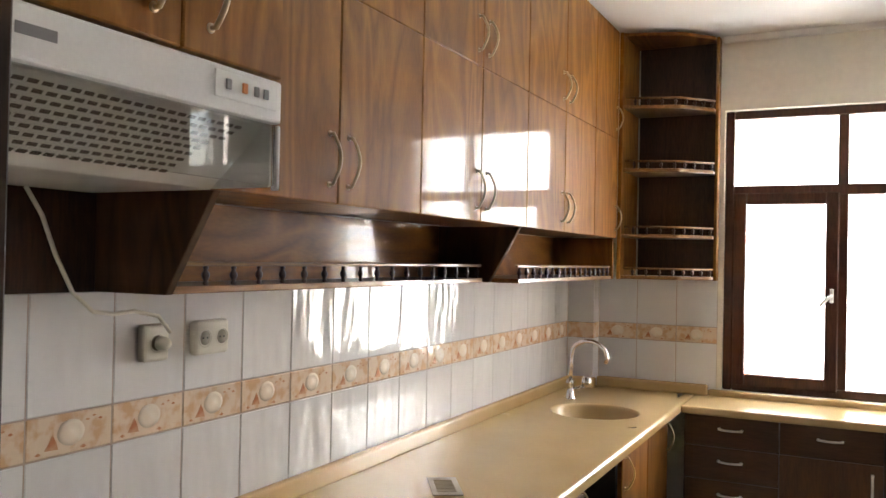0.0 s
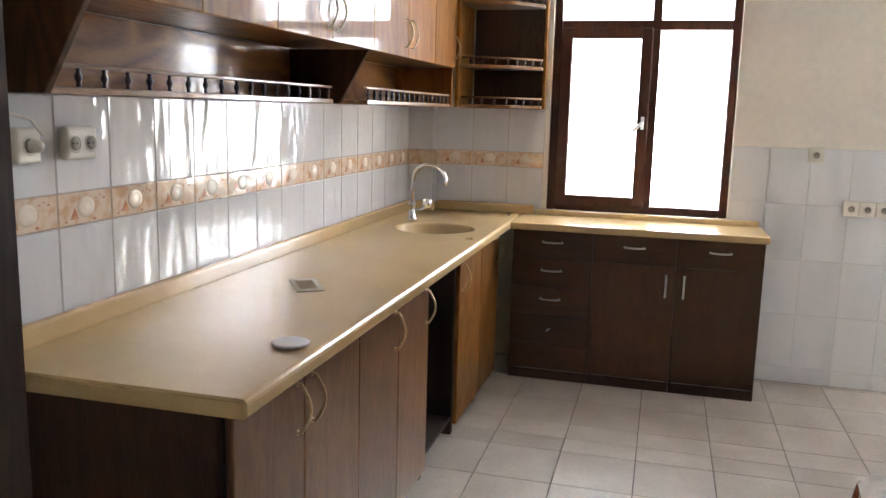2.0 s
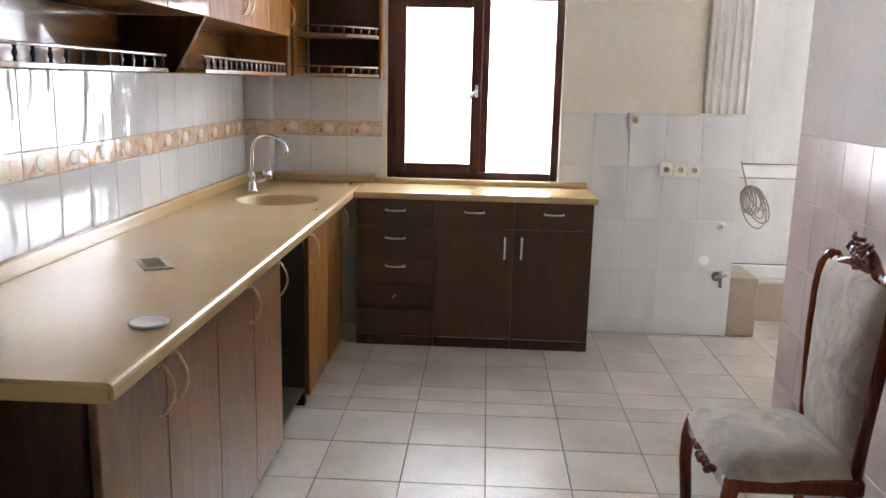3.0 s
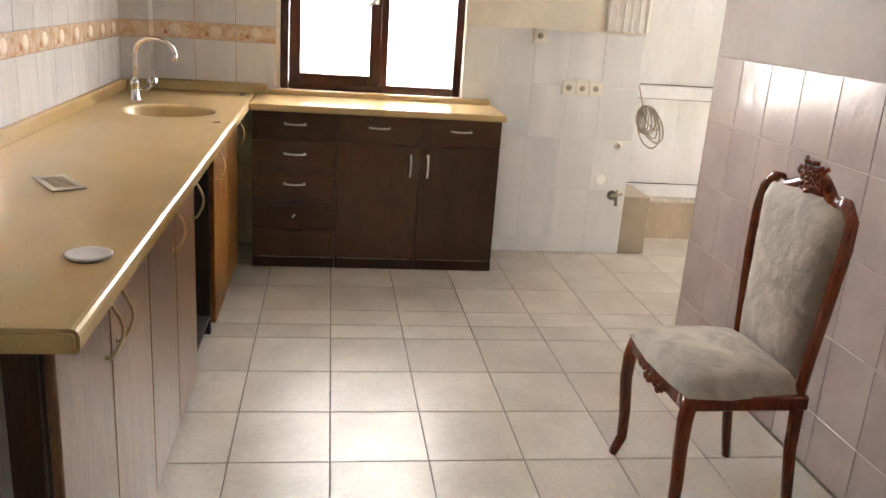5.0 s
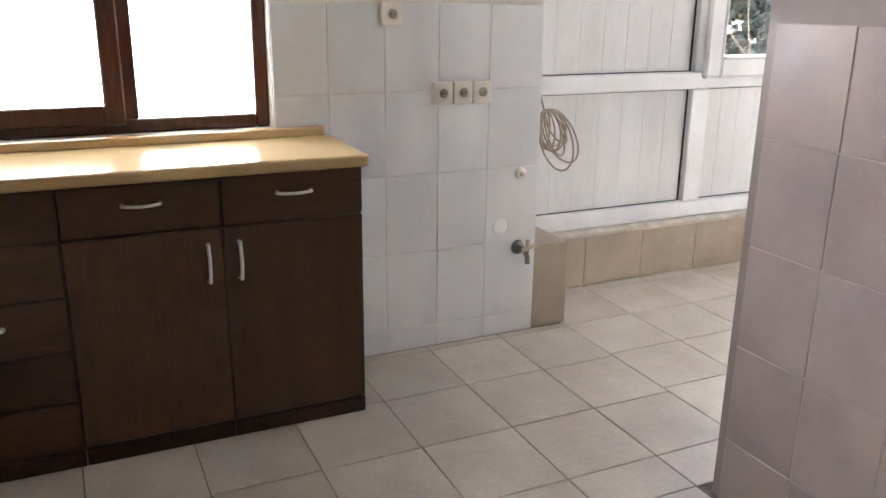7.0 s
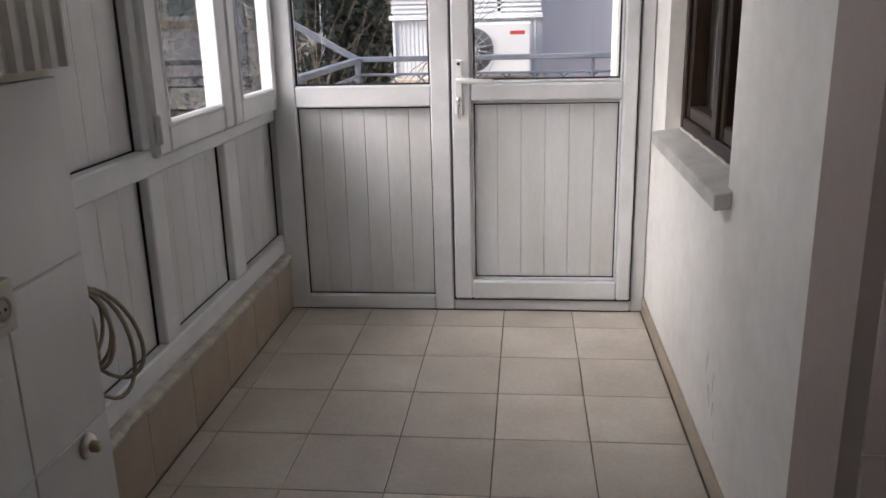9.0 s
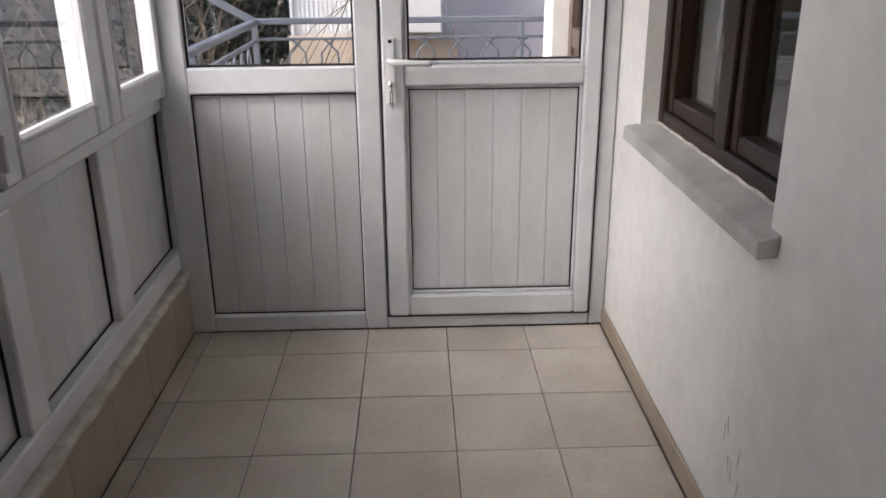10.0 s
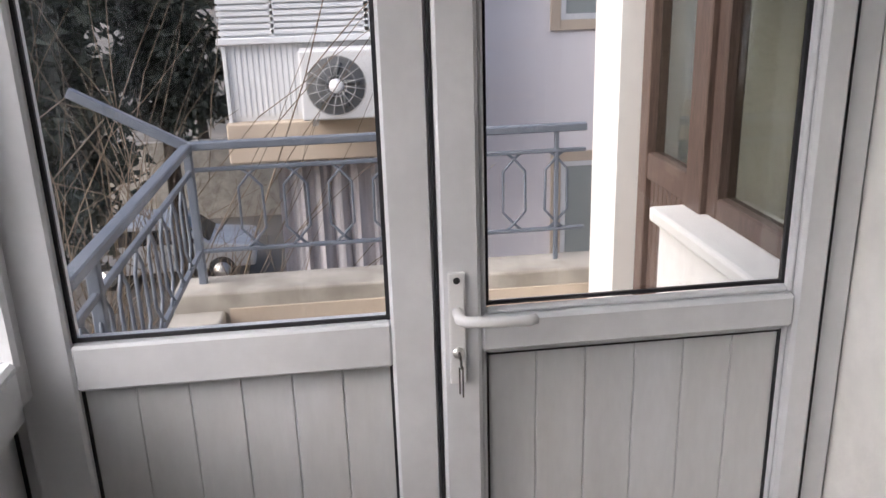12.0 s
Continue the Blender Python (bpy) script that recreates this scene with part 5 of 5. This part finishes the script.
for k in range(16):
    a = 2 * math.pi * k / 16
    tube([(AX - 0.024, fy + 0.045 * math.cos(a), fz + 0.045 * math.sin(a)), (AX - 0.020, fy + 0.215 * math.cos(a + 0.15), fz + 0.215 * math.sin(a + 0.15))], 0.004, 5, bm=gr)
part("fan_grille", gr, RIMG, ac)
part("fan_hub", lathe([(0.0, -0.012), (0.05, -0.010), (0.055, 0.0), (0.0, 0.0)], (AX - 0.02, fy, fz), 20, 0), PLASTIC_W, ac)
AMBER_R = shader("red_print", (0.55, 0.06, 0.05), 0.4)
part("label_mark", box(AX - 0.002, AX - 0.0005, -0.74, -0.60, 1.13, 1.165), AMBER_R, ac, "red maker's mark as a plain bar")
for y in (-0.70, -0.06):
    part("bracket", box(AX + 0.02, FX - 0.89, y - 0.02, y + 0.02, 0.702, 0.740), STEEL, ac)

# far wall and parked car
solid("yard_wall", box(27.5, 27.75, 0.5, 34, GZ, GZ + 2.3, 0.01), CONCRETE, "grey concrete yard wall", "wall", ST)


def car(x, y, turn):
    t = thing("parked_car", (x, y, GZ), "parked white hatchback in the yard", "car", turn=turn)
    prof = [(-2.0, 0.35), (-2.05, 0.62), (-1.95, 0.86), (-1.05, 0.95), (-0.45, 1.40), (0.9, 1.45), (1.55, 1.02), (2.0, 0.90), (2.05, 0.5), (2.0, 0.30)]
    part("body", prism(prof, 1, -0.82, 0.82, 0.06, seg=2), CARP, t, local=True)
    for s in (-1, 1):
        part("side_window", prism([(-0.85, 0.98), (-0.38, 1.33), (0.82, 1.37), (1.25, 1.02)], 1, s * 0.822, s * 0.828), SMOKE, t, local=True)
    part("windscreen", prism([(-1.03, 0.99), (-0.99, 0.97), (-0.50, 1.355), (-0.54, 1.375)], 1, -0.68, 0.68), SMOKE, t, local=True)
    for wx in (-1.25, 1.25):
        for s in (-1, 1):
            wl = part("wheel", lathe([(0.0, -0.10), (0.28, -0.10), (0.31, -0.06), (0.31, 0.06), (0.28, 0.10), (0.0, 0.10)], (wx, s * 0.76, 0.31), 20, 1), TYRE, t, local=True)
            part("rim", lathe([(0.0, -0.012), (0.19, -0.008), (0.20, 0.008), (0.0, 0.012)], (wx, s * 0.862, 0.31), 16, 1), STEEL, wl, local=True)


car(22.7, 4.0, 92)


def conifer(x, y, h, r, seed):
    rg = random.Random(seed)
    t = thing("conifer_tree", (x, y, GZ), "tall dark green conifer with drooping boughs", "tree", "trees behind the yard")
    part("trunk", tube([(0, 0, -0.02), (0.05, 0.02, h * 0.4), (0.0, 0.05, h * 0.97)], 0.20, 9, taper=0.15), BARK, t, local=True)
    limbs = bmesh.new()
    vs, fs = [], []
    for k in range(150):
        z = h * (0.40 + 0.58 * rg.random())
        rr = r * (1.05 - z / h) ** 0.7 * rg.uniform(0.55, 1.1)
        a = rg.uniform(0, 2 * math.pi)
        tip = Vector((rr * math.cos(a), rr * math.sin(a), z - 0.25 * rr + rg.uniform(-0.1, 0.2)))
        base = Vector((0, 0, z))
        if k % 3 == 0:
            tube([base, base.lerp(tip, 0.5) + Vector((0, 0, 0.08)), tip], 0.03, 4, bm=limbs, taper=0.3)
        for j in range(160):
            s = rg.random() ** 0.6
            c = base.lerp(tip, s) + Vector((rg.gauss(0, 0.17), rg.gauss(0, 0.17), rg.gauss(0, 0.13)))
            u = Vector((rg.gauss(0, 1), rg.gauss(0, 1), rg.gauss(-0.5, 0.7))).normalized() * rg.uniform(0.10, 0.24)
            w = u.cross(Vector((rg.gauss(0, 1), rg.gauss(0, 1), rg.gauss(0, 1)))).normalized() * rg.uniform(0.035, 0.075)
            i = len(vs)
            vs += [c - w, c + w, c + u]
            fs.append((i, i + 1, i + 2))
    part("limbs", limbs, BARK, t, local=True)
    me = bpy.data.meshes.new("crown")
    me.from_pydata(vs, [], fs)
    me.materials.append(NEEDLE)
    ob = new("crown", me)
    ob.parent = t


for i, (x, y, h, r) in enumerate(((14.2, 3.9, 9.0, 2.2), (17.5, 5.6, 11.0, 2.6), (15.5, 8.0, 10.0, 2.5), (12.0, 6.8, 8.5, 2.2), (19.5, 3.0, 9.0, 2.0), (10.2, 10.0, 9.5, 2.6), (22.0, 8.5, 12.0, 3.0), (7.6, 11.0, 9.0, 2.4), (12.6, 3.6, 8.0, 1.7), (25.0, 6.0, 13.0, 3.4), (31.0, 4.3, 14.0, 3.4), (34.0, 1.6, 14.0, 3.6), (27.0, 11.0, 13.0, 3.6), (18.5, 12.0, 12.0, 3.2), (14.0, 13.0, 11.0, 3.0))):
    conifer(x, y, h + 2.0, r, 10 + i)


def shrub(x, y, h, seed):
    """A bare many-stemmed bush."""
    rg = random.Random(seed)
    t = thing("bare_shrub", (x, y, GZ), "bare leafless shrub with many thin twigs", "shrub", "bare shrubs below the balcony")
    bm = bmesh.new()

    def grow(p, d, length, rad, depth):
        if x + p.x < 7.6 and y + p.y < 1.1:
            return
        pts = [p]
        for k in range(4):
            d = (d + Vector((rg.gauss(0, 0.10), rg.gauss(0, 0.10), rg.gauss(0.02, 0.06)))).normalized()
            if x + pts[-1].x < 7.7 and y + pts[-1].y < 1.15:
                d = (d + Vector((0, 0.8, 0))).normalized()
            pts.append(pts[-1] + d * length / 4)
        tube(pts, rad, 4, bm=bm, taper=0.45)
        if depth:
            for q in (pts[2], pts[3], pts[4]):
                nd = (d + Vector((rg.gauss(0, 0.45), rg.gauss(0, 0.45), rg.gauss(0.1, 0.3)))).normalized()
                grow(q, nd, length * rg.uniform(0.45, 0.75), rad * 0.5, depth - 1)
    for k in range(7):
        d = Vector((rg.gauss(0, 0.22), rg.gauss(0, 0.25), 1)).normalized()
        grow(Vector((rg.gauss(0, 0.12), rg.gauss(0, 0.12), 0)), d, h * rg.uniform(0.5, 0.7), 0.016, 2)
    part("branches", bm, TWIG, t, local=True)


for i, (x, y, h) in enumerate(((9.0, 1.5, 5.4), (8.2, 1.9, 5.8), (9.7, 1.7, 4.6), (8.6, 2.6, 6.2), (7.0, 2.0, 5.6), (5.6, 2.3, 5.8), (9.4, 1.9, 5.9), (10.4, 2.4, 6.0), (8.7, 1.2, 4.9), (10.8, 1.5, 5.0), (7.8, 1.5, 5.4))):
    shrub(x, y, h, 40 + i)

# ---- tiles, piece by piece ----
def tile_mesh(name, w, h, d, axis, material, bevel=0.002):
    if axis == 0:
        bm = box(0, d, 0, w, 0, h)
    elif axis == 1:
        bm = box(0, w, -d, 0, 0, h)
    else:
        bm = box(0, w, 0, h, -d, 0)
    bmesh.ops.bevel(bm, geom=list(bm.edges), offset=bevel, segments=1, affect="EDGES")
    return mesh_of(name, bm, material)


GAP = 0.003
pitch = 0.2075
rows = ((0.86, 1.125, WTILE), (1.125, 1.21, BAND), (1.21, 1.455, WTILE))


def shell_mesh():
    bm = lathe([(0.0, -0.001), (0.031, -0.001), (0.030, 0.001), (0.020, 0.0022), (0.0, 0.0028)], (0, 0, 0), 18, 0)
    bmesh.ops.scale(bm, vec=(1, 1.08, 0.88), verts=list(bm.verts))
    return mesh_of("shell", bm, SHELL)


def motif_mesh():
    """A small russet fan beside the shell, with two flecks above."""
    bm = prism([(-0.062, -0.028), (-0.030, -0.030), (-0.036, -0.012), (-0.044, 0.002), (-0.052, -0.014)], 0, -0.001, 0.0007)
    for u, v, w in ((0.040, 0.020, 0.006), (0.056, 0.026, 0.005), (0.072, 0.018, 0.006), (-0.076, -0.033, 0.007), (0.030, -0.034, 0.008)):
        prism([(u - w, v), (u, v - 0.4 * w), (u + w, v), (u, v + 0.6 * w)], 0, -0.001, 0.0006, bm=bm)
    return mesh_of("motif", bm, MOTIF)


shell = shell_mesh()
motif = motif_mesh()
for za, zb, mat in rows:
    me = tile_mesh("tile", pitch - GAP, zb - za - GAP, 0.008, 0, mat)
    for k in range(20):
        y = -3.008 + pitch * (k - 6)
        if y + pitch > -0.10:
            continue
        ob = piece("tile", me, wall_left, -0.008, y + GAP / 2, za + GAP / 2)
        if mat is BAND:
            s = piece("shell", shell, ob, 0.008, (pitch - GAP) / 2, (zb - za) / 2)
            piece("motif", motif, ob, 0.008, (pitch - GAP) / 2, (zb - za) / 2)
    me = tile_mesh("tile", 0.210 - GAP, zb - za - GAP, 0.008, 1, mat)
    for k in range(3):
        ob = piece("tile", me, wall_window, 0.150 + 0.210 * k, 0.008, za + GAP / 2)
        if mat is BAND:
            s = piece("shell", shell, ob, 0.105, -0.008, (zb - za) / 2)
            s.rotation_euler = (0, 0, radians(-90))
            s = piece("motif", motif, ob, 0.105, -0.008, (zb - za) / 2)
            s.rotation_euler = (0, 0, radians(-90))
# grout beds close behind the tile faces
GROUT_P = shader("mauve_grout", (0.58, 0.52, 0.49), 0.9, second=(0.50, 0.44, 0.41), scale=9)
GROUT_L = shader("pale_grout", (0.70, 0.685, 0.65), 0.9, second=(0.60, 0.58, 0.54), scale=9)
solid("grout_bed_1", box(-0.0078, -0.0025, -4.09, -0.001, 0.862, 1.453), GROUT_W, "pinkish grout between the wall tiles", "grout", ST)
solid("grout_bed_2", box(1.804, 2.832, 0.0005, 0.0078, 0.002, 1.288), GROUT_L, "pale grout between the white tiles", "grout", ST)
solid("grout_bed_3", box(RX - 0.0075, RX - 0.0002, DOORY + 0.02, -1.264, 0.002, 1.263), GROUT_P, "pinkish grout between the mauve tiles", "grout", ST)
solid("grout_bed_4", box(0.15, 0.778, 0.0015, 0.0078, 0.862, 1.453), GROUT_W, "pinkish grout between the wall tiles", "grout", ST)
# boxed corner
bm = box(0.001, 0.148, -0.100, -0.0005, 0.86, 1.125 - GAP, 0.002)
box(0.001, 0.148, -0.100, -0.0005, 1.21, 1.455, 0.002, bm=bm)
corner_box = solid("pipe_box", bm, WTILE, "white tiled pipe box in the corner", "pipe box", ST)
part("border", box(0.001, 0.149, -0.101, -0.0005, 1.125, 1.21 - GAP, 0.002), BAND, corner_box)
# white tiles beside the window
zs = (0.0, 0.09, 0.39, 0.69, 0.99, 1.29)
for za, zb in zip(zs, zs[1:]):
    for x0, x1 in ((1.802, 1.990), (1.990, 2.195), (2.195, 2.400), (2.400, 2.605), (2.605, 2.834)):
        me = tile_mesh("tile", x1 - x0 - 0.002, zb - za - 0.002, 0.010, 1, WTILE2)
        piece("tile", me, wall_window, x0 + 0.001, 0.008, za + 0.001)
# mauve tiles of the right wall
zs = (0.0, 0.19, 0.459, 0.728, 0.997, 1.266)
for za, zb in zip(zs, zs[1:]):
    me = tile_mesh("tile", 0.222 - GAP, zb - za - GAP, 0.010, 0, PTILE)
    for k in range(13):
        y = -1.262 - 0.222 * (k + 1)
        if y > DOORY:
            piece("tile", me, wall_right, RX - 0.010, y + GAP / 2, za + GAP / 2)
# floor
meshes = {}


def lay(colx, rowy, clip):
    for xa, xb in zip(colx, colx[1:]):
        for yb, ya in zip(rowy, rowy[1:]):
            x0, x1, y0, y1 = max(xa, clip[0]), min(xb, clip[1]), max(ya, clip[2]), min(yb, clip[3])
            if x1 - x0 < 0.02 or y1 - y0 < 0.02 or (x1 < 0.45 and y0 > -3.2):
                continue
            key = (round(x1 - x0, 3), round(y1 - y0, 3))
            if key not in meshes:
                meshes[key] = tile_mesh("tile", key[0] - 0.004, key[1] - 0.004, 0.006, 2, FTILE, 0.0015)
            piece("tile", meshes[key], floor, x0 + 0.002, y0 + 0.002, 0.0)


kx = [2.986 - 0.314 * k for k in range(10, -1, -1)]
ky = [-0.365 + 0.325 * (2 - k) for k in range(0, 23)]
lay(kx, ky, (0.0, 2.986, -1.19, 0.0))
lay(kx, ky, (0.0, RX - 0.01, -7.0, -1.19))
lay([2.986 + 0.3365 * k for k in range(0, 8)], [-0.345 + 0.3165 * (3 - k) for k in range(0, 7)], (2.986, 5.215, BALY, 0.36))
# upstand facing
me = tile_mesh("tile", 0.33, 0.243, 0.010, 1, BEIGE)
for k in range(7):
    if 3.005 + 0.332 * k < 5.2:
        piece("tile", me if k < 6 else tile_mesh("tile", 0.235, 0.243, 0.010, 1, BEIGE), parapet, 3.005 + 0.332 * k, 0.372, 0.001)
